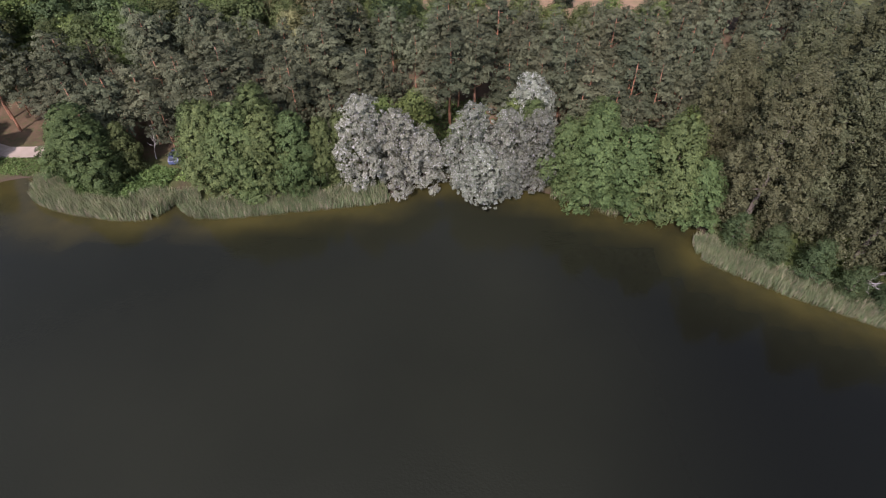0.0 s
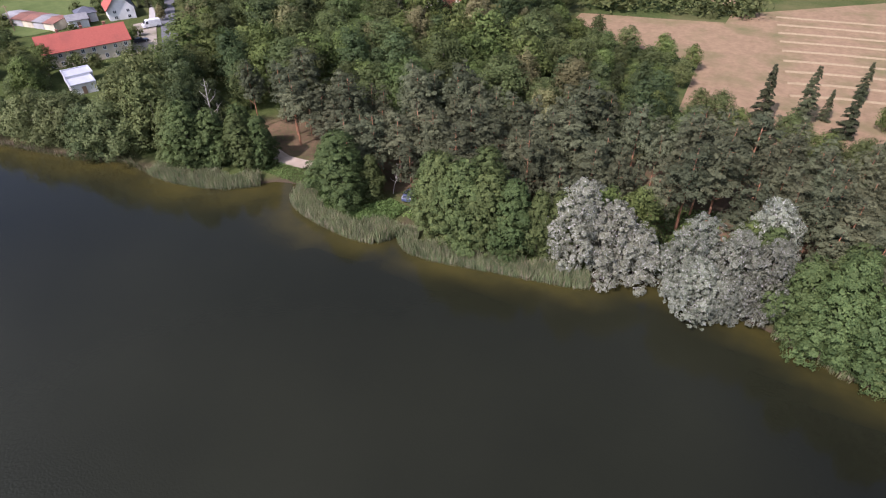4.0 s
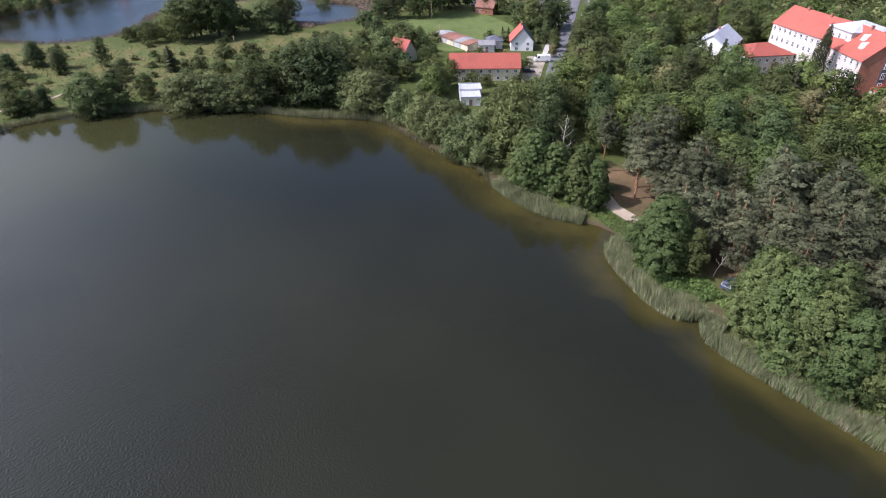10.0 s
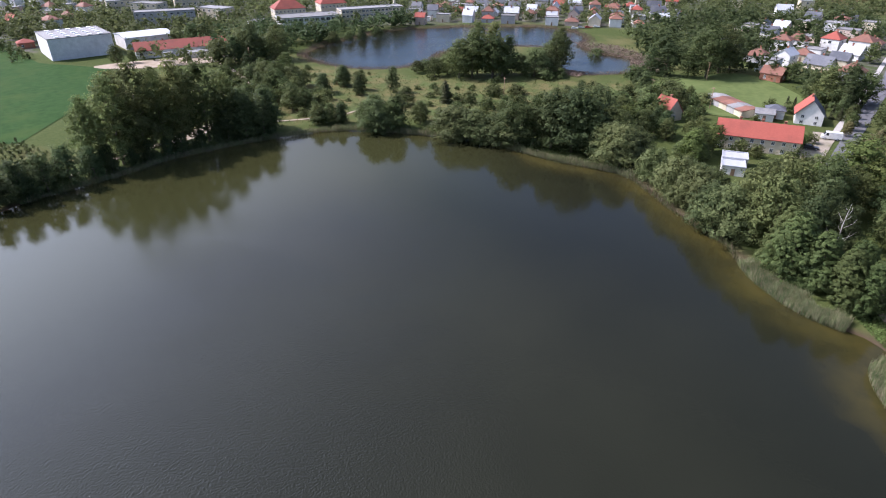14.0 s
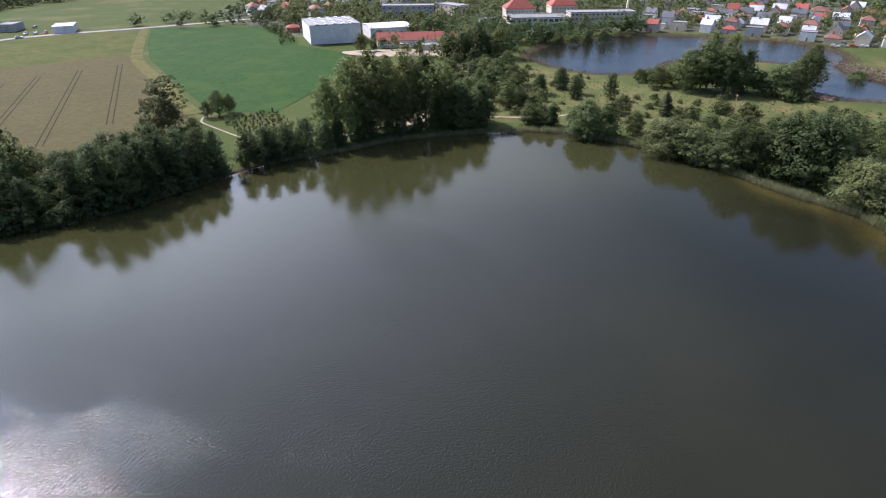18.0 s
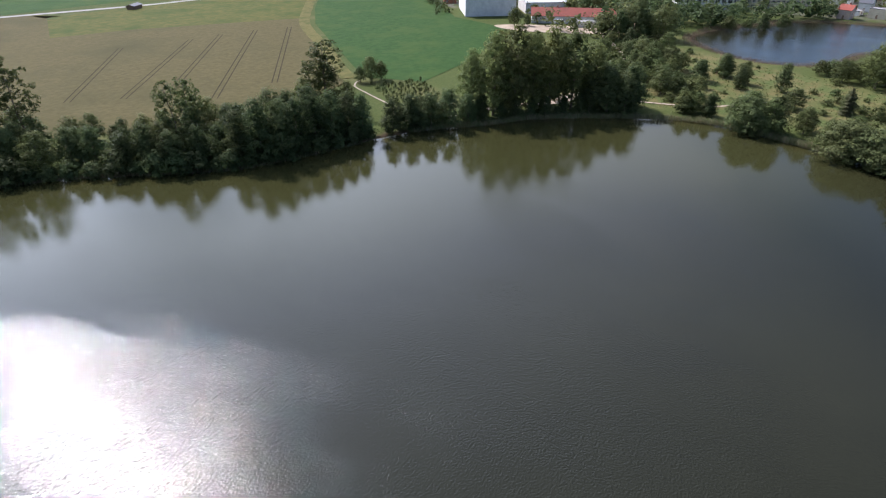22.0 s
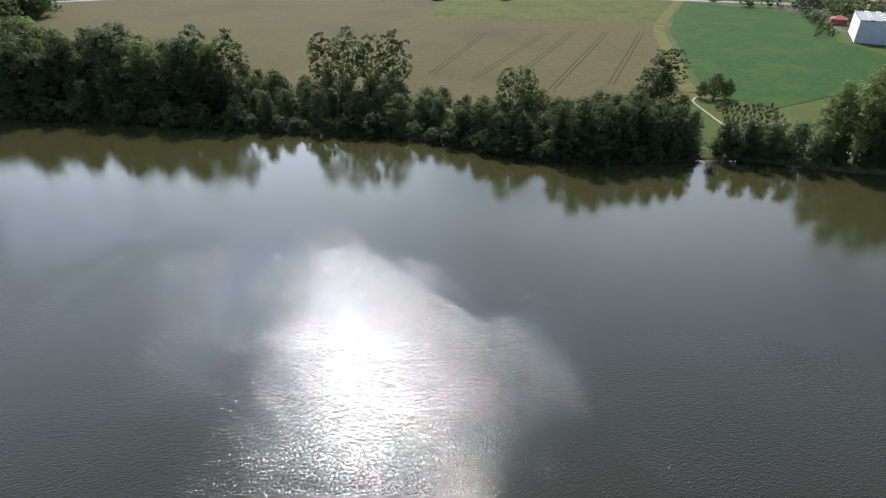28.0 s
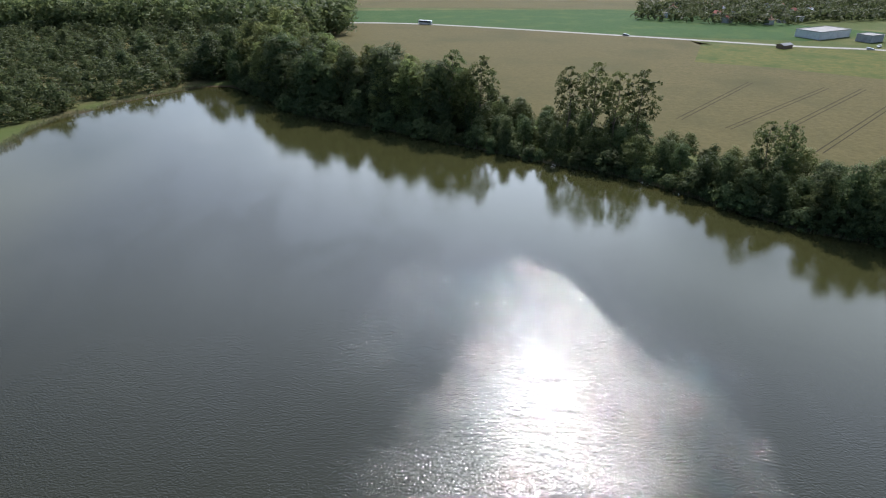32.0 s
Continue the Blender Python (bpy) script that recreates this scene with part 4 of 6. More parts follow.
# shore between the sandy path and the red-roofed house
for x, y, h in ((-98, 73, 15), (-103, 74, 14), (-94, 76, 13), (-89, 78, 12), (-86, 81, 11), (-92, 82, 12)):
    plant("alder", x, y, h, group="alders by the sandy path")
for x, y, h, k in ((-117, 75, 19, "broadleaf_tree"), (-124, 80, 17, "broadleaf_tree"), (-111, 76, 18, "broadleaf_tree"), (-122, 84, 19, "broadleaf_tree"), (-128, 85, 14, "broadleaf_tree"), (-112, 86, 17, "dark_tree"),
                   (-106, 80, 15, "dark_tree"), (-104, 86, 14, "dark_tree"), (-117, 69, 14, "grey_willow"), (-121, 68, 12, "grey_willow"), (-132, 68, 12, "grey_willow"), (-139, 66, 12, "grey_willow"), (-143, 72, 9, "grey_willow"),
                   (-136, 74, 9.5, "grey_willow"), (-150, 64, 10, "grey_willow"), (-161, 58, 13, "grey_willow"), (-167, 55, 12, "grey_willow"), (-128, 92, 14, "lime_tree"),
                   (-137, 93, 12, "flowering_tree"), (-143, 100, 10, "flowering_tree"), (-163, 80, 11, "lime_tree"), (-168, 84, 10, "broadleaf_tree")):
    plant(k, x, y, h)
# western shore
scatter([("bush", 1)], HEATH, 9.5, 1.2, 3.4, 19, 4, (), "bushes on the heath", (1.1, 1.7), 0.0)
scatter([("bush", 1), ("broadleaf_tree", 1)], [(-206, -44), (-214, -60), (-232, -72), (-262, -88), (-296, -96), (-292, -72), (-262, -58), (-240, -36), (-214, -32)], 8.5, 3, 8, 16, 4, (), "bushes on the heath", (1.0, 1.5))
for x, y, h, k in ((-248, -40, 8.8, "dark_tree"), (-260, -33, 9.5, "dark_tree"), (-253, -25, 7.8, "broadleaf_tree"), (-231, 10, 9.1, "spruce"), (-206, -36, 8, "broadleaf_tree"), (-207, -28, 7.5, "dark_tree"),
                   (-200, -15.5, 13, "broadleaf_tree"), (-200, -8, 12.5, "dark_tree"), (-204, 0, 9, "broadleaf_tree"), (-230, -5, 7.5, "broadleaf_tree"), (-189.5, 11, 11.2, "grey_willow"), (-187, 17, 10.8, "grey_willow"), (-197, 7, 8.5, "broadleaf_tree"),
                   (-183.5, 24.5, 10.5, "grey_willow"), (-181.5, 30, 11.5, "grey_willow"), (-181, 36, 13, "dark_tree"), (-177, 41, 18.5, "dark_tree"), (-173.5, 46.5, 20, "dark_tree"), (-178, 51, 19, "broadleaf_tree"), (-171, 51, 18, "dark_tree"),
                   (-185, 56, 18.5, "dark_tree"), (-184, 46, 17, "broadleaf_tree"), (-190, 50, 15, "dark_tree"), (-192, 60, 14, "broadleaf_tree"), (-164, 57, 13, "grey_willow"), (-176, 60, 14, "broadleaf_tree"), (-188, 68, 11, "lime_tree"),
                   (-256, -54, 11, "broadleaf_tree"), (-245, -58, 11.5, "broadleaf_tree"), (-234, -44.5, 5, "bush"), (-226, -50, 6.5, "broadleaf_tree"), (-267, -68, 10, "broadleaf_tree"), (-262, -50, 8, "broadleaf_tree"), (-238, -52, 8, "bush"),
                   (-250, -66, 9, "broadleaf_tree"), (-236, -62, 8, "broadleaf_tree"), (-258, -72, 10, "dark_tree"), (-280, -72, 9, "broadleaf_tree"), (-288, -80, 10, "dark_tree"), (-270, -86, 8, "broadleaf_tree"),
                   (-232, 19.5, 5, "bush"), (-241, 30, 5.8, "bush"), (-245, 40, 4.5, "bush"), (-223, 33, 5.4, "bush"), (-222, 26, 5, "bush"), (-214, 30, 6, "broadleaf_tree"), (-210, 22, 6, "bush"), (-216, 14, 5, "bush"), (-208, 12, 6, "bush"), (-206, 42, 7, "bush"),
                   (-216, 52, 8, "broadleaf_tree"), (-208, 60, 9, "broadleaf_tree"), (-222, 62, 7, "bush"), (-230, 72, 6, "bush"), (-212, 74, 8, "broadleaf_tree"), (-236, 62, 4, "bush")):
    plant(k, x, y, h, wide=rnd.uniform(1.1, 1.45), group="trees and bushes of the western bank")
for x, y, h, k, w in ((-276, 7, 9, "broadleaf_tree", 1.3), (-280, 13, 9.5, "broadleaf_tree", 1.3), (-277, 21, 14, "broadleaf_tree", 1.0), (-279, 27, 24, "black_poplar", 1.0), (-276, 34, 24, "black_poplar", 1.0), (-279, 41, 18.5, "dark_tree", 1.0), (-277, 47, 10, "broadleaf_tree", 1.3),
                      (-275, 53, 13, "grey_willow", 1.2), (-293, 63, 13, "grey_willow", 1.2), (-306, 71, 17.5, "black_poplar", 1.4), (-267, 57, 5.5, "bush", 1.2), (-270, 64, 5, "bush", 1.2), (-283, -1, 6.5, "broadleaf_tree", 1.4), (-288, 4, 6, "bush", 1.5), (-291, 18, 6, "bush", 1.5), (-296, 8, 5, "bush", 1.5), (-288, 12, 7, "bush", 1.4)):
    plant(k, x, y, h, wide=w, group="trees between the ponds")
scatter([("broadleaf_tree", 1), ("dark_tree", 1), ("bush", 2)], [(-268, 96), (-262, 94), (-205, 66), (-196, 78), (-214, 100), (-250, 96)], 9, 5, 12, 18, 4, (), "trees by the meadow")
# trees between the ponds
for x, y, h in ((-273, 18, 18.8), (-273, 24, 22), (-272, 33, 20.8), (-275, 38, 15.5), (-284, 65, 19.5),):
    plant("broadleaf_tree", x, y, h, group="trees between the ponds", wide=rnd.uniform(1.0, 1.35))
for x, y, h in ((-278, 59, 12.2),):
    plant("grey_willow", x, y, h, group="trees between the ponds", wide=rnd.uniform(1.0, 1.35))
# trees beside the meadow and the road
for x, y, h in ((-275, 107, 13.5), (-272, 113, 15.5), (-287, 135, 18.2), (-231, 156, 11.2), (-219, 163, 16.8), (-263, 158, 8.5),):
    plant("dark_tree", x, y, h, group="trees beside the meadow and the road", wide=rnd.uniform(1.0, 1.35))
for x, y, h in ((-266, 98, 7),):
    plant("bush", x, y, h, group="trees beside the meadow and the road", wide=rnd.uniform(1.2, 1.6))
for x, y, h in ((-268, 122, 13.2), (-268, 130, 24), (-277, 140, 22.8), (-283, 148, 18.2), (-222, 157, 15.8), (-221, 171, 14), (-257, 163, 9.5), (-293, 224, 10.8),):
    plant("broadleaf_tree", x, y, h, group="trees beside the meadow and the road", wide=rnd.uniform(1.0, 1.35))
# trees and bushes by the meadow
for x, y, h in ((-226, 111, 5), (-270, 95, 2.8), (-320, 94, 5), (-240, 31, 5.2), (-242, 40, 4.5),):
    plant("bush", x, y, h, group="trees and bushes by the meadow", wide=rnd.uniform(1.2, 1.6))
for x, y, h in ((-239, 91, 6.5), (-234, 95, 5), (-228, 19, 4.2),):
    plant("broadleaf_tree", x, y, h, group="trees and bushes by the meadow", wide=rnd.uniform(1.0, 1.35))
for x, y, h in ((-233, 10, 8.2),):
    plant("dark_tree", x, y, h, group="trees and bushes by the meadow", wide=rnd.uniform(1.0, 1.35))
# trees of the western shore
for x, y, h in ((-183, 26, 11.5), (-185, 51, 18.8), (-187, 81, 9.2),):
    plant("dark_tree", x, y, h, group="trees of the western shore", wide=rnd.uniform(1.0, 1.35))
for x, y, h in ((-181, 30, 16), (-186, 39, 16.8), (-182, 44, 19), (-198, 58, 16), (-205, 67, 9.2), (-226, 80, 7.5), (-197, 80, 9), (-187, 73, 10.2),):
    plant("broadleaf_tree", x, y, h, group="trees of the western shore", wide=rnd.uniform(1.0, 1.35))
for x, y, h in ((-221, 74, 8),):
    plant("bush", x, y, h, group="trees of the western shore", wide=rnd.uniform(1.2, 1.6))
for x, y, h in ((-167, 60, 11.2), (-167, 64, 10), (-169, 80, 5), (-166, 84, 5),):
    plant("grey_willow", x, y, h, group="trees of the western shore", wide=rnd.uniform(1.0, 1.35))
for x, y, h in ((-171, 90, 9.8),):
    plant("lime_tree", x, y, h, group="trees of the western shore", wide=rnd.uniform(1.0, 1.35))
# thicket on the heath
for x, y, h in ((-249, -11, 11), (-251, -40, 8), (-245, -25, 8.5), (-206, -28, 7.5), (-274, -69, 8.5),):
    plant("dark_tree", x, y, h, group="thicket on the heath", wide=rnd.uniform(1.0, 1.35))
for x, y, h in ((-261, -33, 8.2), (-198, -9, 12), (-202, -19, 10), (-208, 0, 8), (-201, 8, 6.8), (-208, -32, 7.5), (-227, -44, 8.5), (-223, -48, 9.5), (-241, -54, 9), (-246, -50, 9), (-246, -60, 12.8), (-257, -60, 12), (-294, -64, 9),):
    plant("broadleaf_tree", x, y, h, group="thicket on the heath", wide=rnd.uniform(1.0, 1.35))
for x, y, h in ((-198, -15, 12),):
    plant("grey_willow", x, y, h, group="thicket on the heath", wide=rnd.uniform(1.0, 1.35))
for x, y, h in ((-206, -35, 5.2), (-227, -42, 5),):
    plant("bush", x, y, h, group="thicket on the heath", wide=rnd.uniform(1.2, 1.6))
# trees round the pond
for x, y, h in ((-316, -72, 17.8), (-369, -60, 10.8), (-359, -49, 8.8), (-378, -25, 9.2), (-368, -41, 7.2), (-324, -82, 12.8), (-302, -97, 13.5), (-317, -90, 15.5), (-353, -120, 13.8), (-363, -140, 8.8), (-308, -150, 10.8), (-312, -144, 7), (-194, -62, 14),):
    plant("broadleaf_tree", x, y, h, group="trees round the pond", wide=rnd.uniform(1.0, 1.35))
for x, y, h in ((-313, -84, 20), (-373, -34, 9), (-309, -92, 13.8), (-353, -127, 13.8), (-194, -58, 16), (-193, -52, 14),):
    plant("dark_tree", x, y, h, group="trees round the pond", wide=rnd.uniform(1.0, 1.35))
# poplar row and thicket at the south-western corner
for x, y, h in ((-165, -94, 22), (-169, -88, 27), (-174, -83, 29), (-179, -79, 26), (-184, -75, 28), (-189, -69, 26), (-193, -63, 22), (-187, -83, 25), (-178, -91, 26), (-195, -76, 23)):
    plant("black_poplar", x, y, h, wide=rnd.uniform(0.9, 1.1), group="poplar row")
for x, y, h in ((-163, -88.5, 6), (-172, -79, 3.5), (-181, -71, 3), (-193, -58, 15), (-198, -52, 16), (-199, -60, 16), (-203, -54, 14), (-190, -63, 12), (-150, -102, 9), (-155, -99, 8), (-146, -104, 9), (-160, -94, 8), (-143, -107, 8), (-165, -90, 8)):
    plant("dark_tree", x, y, h, wide=1.15)
for x, y, h, w in ((-139, -107, 11, 1.2), (-143.5, -103, 12, 1.2), (-148.5, -99, 12, 1.2), (-153.5, -95.5, 12.5, 1.2), (-158.5, -91.5, 10, 1.1), (-150, -104, 9, 1.2)):
    plant("dark_tree", x, y, h, wide=w, group="dark trees beside the nursery")
for x, y, h, w in ((-168, -85, 6, 1.3), (-172, -81.5, 7, 1.2), (-176, -78, 6, 1.3), (-180, -74.5, 6.5, 1.2), (-184, -70, 6, 1.3), (-188, -66, 7, 1.2), (-164, -91, 7, 1.2), (-174, -86, 8, 1.2), (-183, -79, 8, 1.2)):
    plant("dark_tree", x, y, h, wide=w, group="thicket under the poplar row")
# southern shore
for x, y, h in ((-102, -124, 18), (-107, -121, 17), (-112, -120, 16), (-117, -118, 16), (-122, -116, 16), (-127, -114, 15), (-131, -112, 14), (-110, -127, 18), (-120, -123, 17), (-98, -128, 15)):
    plant("dark_tree", x, y, h, group="dark trees of the southern shore")
SOUTH_BELT = [(-92, -132), (-62, -165), (-38, -180), (9, -213), (45, -236), (70, -268), (88, -284), (60, -296), (30, -262), (-10, -236), (-50, -210), (-90, -172), (-112, -150), (-128, -132), (-140, -116), (-134, -110), (-118, -118)]
scatter([("dark_tree", 3), ("broadleaf_tree", 1)], SOUTH_BELT, 7.0, 8, 13, 21, 2.0, (), "dark trees of the southern shore", (0.95, 1.3))
scatter([("dark_tree", 2), ("black_poplar", 2)], [(-18, -205), (8, -216), (46, -240), (76, -276), (60, -292), (30, -262), (0, -240), (-24, -222)], 8, 18, 27, 22, 4, (), "tall trees of the southern shore", (1.0, 1.3))
for x, y, h in ((-70, -182, 27), (-63, -184, 26), (-57, -188, 28), (-50, -192, 26), (-22, -205, 27), (-12, -212, 28), (-92, -146, 21), (-100, -150, 20)):
    plant("sparse_poplar", x, y, h, group="poplars with mistletoe")
plant("broadleaf_tree", -147, -141, 16.5, wide=0.95)
plant("sparse_poplar", -146, -140, 23, wide=1.45, label="lone tree with balls of mistletoe at the field corner")
for x, y, h in ((-138, -142, 13), (-150, -134, 10), (-180, -148, 10), (-184, -146, 8), (-176, -150, 7)):
    plant("broadleaf_tree", x, y, h)
# tall willows at the lake's southern end
for x, y, h, w in ((98, -296, 22, 1.5), (92, -308, 24, 1.2), (108, -300, 13, 1.4), (86, -292, 15, 1.2), (128, -330, 13, 1.3), (150, -318, 10, 1.4), (170, -340, 12, 1.4), (118, -318, 9, 1.4), (190, -330, 9, 1.3), (152, -350, 14, 1.3), (205, -370, 13, 1.3)):
    plant("dark_tree", x, y, h, wide=w, group="trees at the lake's southern end")
# bushes along the southern water's edge
for i, (x, y) in enumerate(LAKE):
    if -132 < x < 84 and y < -106 and i % 2 == 0 and not -146 < x < -132:
        plant("shore_bush", x + rnd.uniform(-0.5, 0.5) - 0.6, y - 1.2 + rnd.uniform(-0.6, 0.4), rnd.uniform(4, 8), group="bushes along the southern water's edge", wide=rnd.uniform(0.9, 1.3))
for x, y, h in ((70, -286, 27), (63, -278, 28), (78, -300, 28), (62, -310, 30), (72, -330, 30), (66, -345, 28), (58, -262, 22), (84, -318, 24)):
    plant("black_poplar", x, y, h, wide=1.5)
for x, y, h in ((33, 160, 8, ), (38, 165, 9), (45, 166, 9)):
    plant("lime_tree", x, y, h)
for x, y, h in ((6, 153, 14), (15, 155, 14.5), (24, 152, 13), (28, 178, 10), (20, 160, 8), (-98, 158, 17), (-160, 196, 18), (-156, 191, 17)):
    plant("spruce", x, y, h)


# ---- buildings ----
def paint(name, c, d=0.82, rough=0.85, scale=0.6):
    return surface(name, c, tuple(q * d for q in c), scale, rough, tuple(q * 0.72 for q in c), 0.25)


WHITE_R, CREAM_R, GREY_R, PINK_R = paint("white_render", (0.74, 0.73, 0.70)), paint("cream_render", (0.62, 0.54, 0.40)), paint("grey_render", (0.42, 0.41, 0.40)), paint("pink_render", (0.60, 0.46, 0.38))
BRICK = surface("red_brick_wall", (0.29, 0.12, 0.075), (0.36, 0.17, 0.11), 3, 0.9, (0.22, 0.09, 0.06), 0.3, bump=0.02)
STONE_R = paint("pale_stone_render", (0.52, 0.46, 0.41))
RED_TILE = surface("orange_red_roof_tiles", (0.245, 0.056, 0.038), (0.305, 0.075, 0.050), 2.5, 0.85, (0.20, 0.052, 0.036), 0.2, bump=0.06, vary=0.15)
BROWN_TILE = surface("brown_roof_tiles", (0.17, 0.075, 0.05), (0.24, 0.105, 0.07), 2.5, 0.8, (0.13, 0.065, 0.045), 0.3, bump=0.06, vary=0.2)
SLATE = surface("dark_grey_roofing", (0.055, 0.06, 0.075), (0.09, 0.095, 0.11), 2, 0.6, (0.13, 0.13, 0.14), 0.2, vary=0.2)
TIN = surface("pale_metal_roofing", (0.42, 0.44, 0.47), (0.54, 0.55, 0.57), 1.2, 0.5, (0.34, 0.35, 0.37), 0.15, metal=0.2)
FELT = surface("grey_bitumen_felt", (0.20, 0.20, 0.20), (0.28, 0.275, 0.27), 1.2, 0.9, (0.16, 0.16, 0.16), 0.2, vary=0.2)
WOOD = surface("brown_boards", (0.16, 0.10, 0.06), (0.25, 0.16, 0.10), 2, 0.8, stretch=(1, 1, 0.2))
FRAME = paint("white_window_frame", (0.72, 0.72, 0.70), 0.9, 0.5)
GLASS, _nt, _b = mat("window_glass", 0.06)
_b.inputs["Base Color"].default_value = (0.03, 0.035, 0.045, 1)
CHIM = surface("chimney_brick", (0.22, 0.10, 0.07), (0.30, 0.15, 0.10), 4, 0.9)


def box(bm, x0, y0, z0, x1, y1, z1, mi=0):
    v = [bm.verts.new(p) for p in ((x0, y0, z0), (x1, y0, z0), (x1, y1, z0), (x0, y1, z0), (x0, y0, z1), (x1, y0, z1), (x1, y1, z1), (x0, y1, z1))]
    for f in ((3, 2, 1, 0), (4, 5, 6, 7), (0, 1, 5, 4), (1, 2, 6, 5), (2, 3, 7, 6), (3, 0, 4, 7)):
        bm.faces.new([v[i] for i in f]).material_index = mi


def hull(bm, pts, faces):
    v = [bm.verts.new(p) for p in pts]
    for f in faces:
        bm.faces.new([v[i] for i in f])


WINDOW_MESH = {}


def window_meshes(w, h):
    """Frame with a cross bar, and the pane behind it; outward is -y."""
    key = (round(w, 2), round(h, 2))
    if key not in WINDOW_MESH:
        bm = bmesh.new()
        t = 0.09
        for q in ((-w / 2, 0, w / 2, t), (-w / 2, h - t, w / 2, h), (-w / 2, t, -w / 2 + t, h - t), (w / 2 - t, t, w / 2, h - t), (-t / 2, t, t / 2, h - t), (-w / 2 - 0.08, -0.08, w / 2 + 0.08, 0)):
            box(bm, q[0], -0.07, q[1], q[2], 0.05, q[3])
        a = bpy.data.meshes.new("window_frame")
        bm.to_mesh(a); bm.free()
        a.materials.append(FRAME)
        bm = bmesh.new()
        box(bm, -w / 2 + t, -0.03, t, w / 2 - t, 0.04, h - t)
        b = bpy.data.meshes.new("pane")
        bm.to_mesh(b); bm.free()
        b.materials.append(GLASS)
        bm = bmesh.new()
        bm.from_mesh(a)
        n = len(bm.faces)
        bm.from_mesh(b)
        for f in list(bm.faces)[n:]:
            f.material_index = 1
        c = bpy.data.meshes.new("window")
        bm.to_mesh(c); bm.free()
        c.materials.append(FRAME); c.materials.append(GLASS)
        WINDOW_MESH[key] = (a, b, c)
    return WINDOW_MESH[key]


def add_window(parent, m, w, h, panes):
    a, b, c = window_meshes(w, h)
    win = part("window", a if panes else c, None, parent)
    win.matrix_basis = m
    if panes:
        part("pane", b, None, win)
    return win


def house(x, y, heading, w, d, h, rise, roof="gable", wall=None, tile=None, label="", name="house", category="house", group="", storeys=None,
          gap=3.0, ww=1.1, wh=1.4, sides="fblr", chimneys=1, over=0.4, panes=False, base=None, door=True):
    """A building: w along its own x axis (heading, degrees counter-clockwise from +x), d deep, h to the eaves, rise to the ridge.
    sides: which walls have windows (f: -y, b: +y, l, r: gable ends)."""
    ob = thing(name, pose(x, y, (LAND if base is None else base) - 0.1, 0, 0, heading), label, category, group)
    a, b = w / 2, d / 2
    bm = bmesh.new()
    if roof == "gable":
        pts = [(-a, -b, 0), (a, -b, 0), (a, b, 0), (-a, b, 0), (-a, -b, h), (a, -b, h), (a, b, h), (-a, b, h), (-a, 0, h + rise), (a, 0, h + rise)]
        hull(bm, pts, ((0, 1, 5, 4), (1, 2, 6, 9, 5), (2, 3, 7, 6), (3, 0, 4, 8, 7), (3, 2, 1, 0)))
    else:
        box(bm, -a, -b, 0, a, b, h)
    part("wall", bm, wall, ob)
    bm = bmesh.new()
    t = 0.22
    if roof == "gable":
        k = over * rise / b
        e, f = a + over, b + over
        for s in (-1, 1):
            hull(bm, [(-e, s * f, h - k + 0.03), (e, s * f, h - k + 0.03), (e, 0, h + rise + 0.03), (-e, 0, h + rise + 0.03),
                      (-e, s * f, h - k + t), (e, s * f, h - k + t), (e, 0, h + rise + t), (-e, 0, h + rise + t)],
                 ((4, 5, 6, 7), (0, 3, 2, 1), (0, 1, 5, 4), (1, 2, 6, 5), (3, 0, 4, 7)))
        bmesh.ops.recalc_face_normals(bm, faces=bm.faces[:])
    elif roof == "hip":
        e, f = a + over, b + over
        r = max(0.1, a - b)
        hull(bm, [(-e, -f, h), (e, -f, h), (e, f, h), (-e, f, h), (-e, -f, h + t), (e, -f, h + t), (e, f, h + t), (-e, f, h + t), (-r, 0, h + rise), (r, 0, h + rise)],
             ((3, 2, 1, 0), (0, 1, 5, 4), (1, 2, 6, 5), (2, 3, 7, 6), (3, 0, 4, 7), (4, 5, 9, 8), (5, 6, 9), (6, 7, 8, 9), (7, 4, 8)))
    else:
        box(bm, -a - 0.15, -b - 0.15, h, a + 0.15, b + 0.15, h + 0.12)
        for q in ((-a - 0.2, -b - 0.2, a + 0.2, -b + 0.1), (-a - 0.2, b - 0.1, a + 0.2, b + 0.2), (-a - 0.2, -b + 0.1, -a + 0.1, b - 0.1), (a - 0.1, -b + 0.1, a + 0.2, b - 0.1)):
            box(bm, q[0], q[1], h + 0.12, q[2], q[3], h + 0.4)
    part("roof", bm, tile, ob)
    n = storeys or max(1, int(h / 2.9))
    sh = h / n
    for side in sides:
        ln = w if side in "fb" else d
        k = max(1, int((ln - 1.2) / gap))
        for i in range(k):
            u = (i + 0.5 - k / 2) * ln / k
            for s in range(n):
                if door and s == 0 and side == "f" and i == k // 2:
                    continue
                zz = s * sh + (sh - wh) * 0.55
                m = {"f": pose(u, -b, zz), "b": pose(u, b, zz, 0, 0, 180), "l": pose(-a, u, zz, 0, 0, -90), "r": pose(a, u, zz, 0, 0, 90)}[side]
                add_window(ob, m, ww, wh, panes)
    if door and "f" in sides:
        k = max(1, int((w - 1.2) / gap))
        bm = bmesh.new()
        u = (k // 2 + 0.5 - k / 2) * w / k
        box(bm, u - 0.5, -b - 0.06, 0.1, u + 0.5, -b + 0.03, 2.15)
        part("door", bm, WOOD, ob)
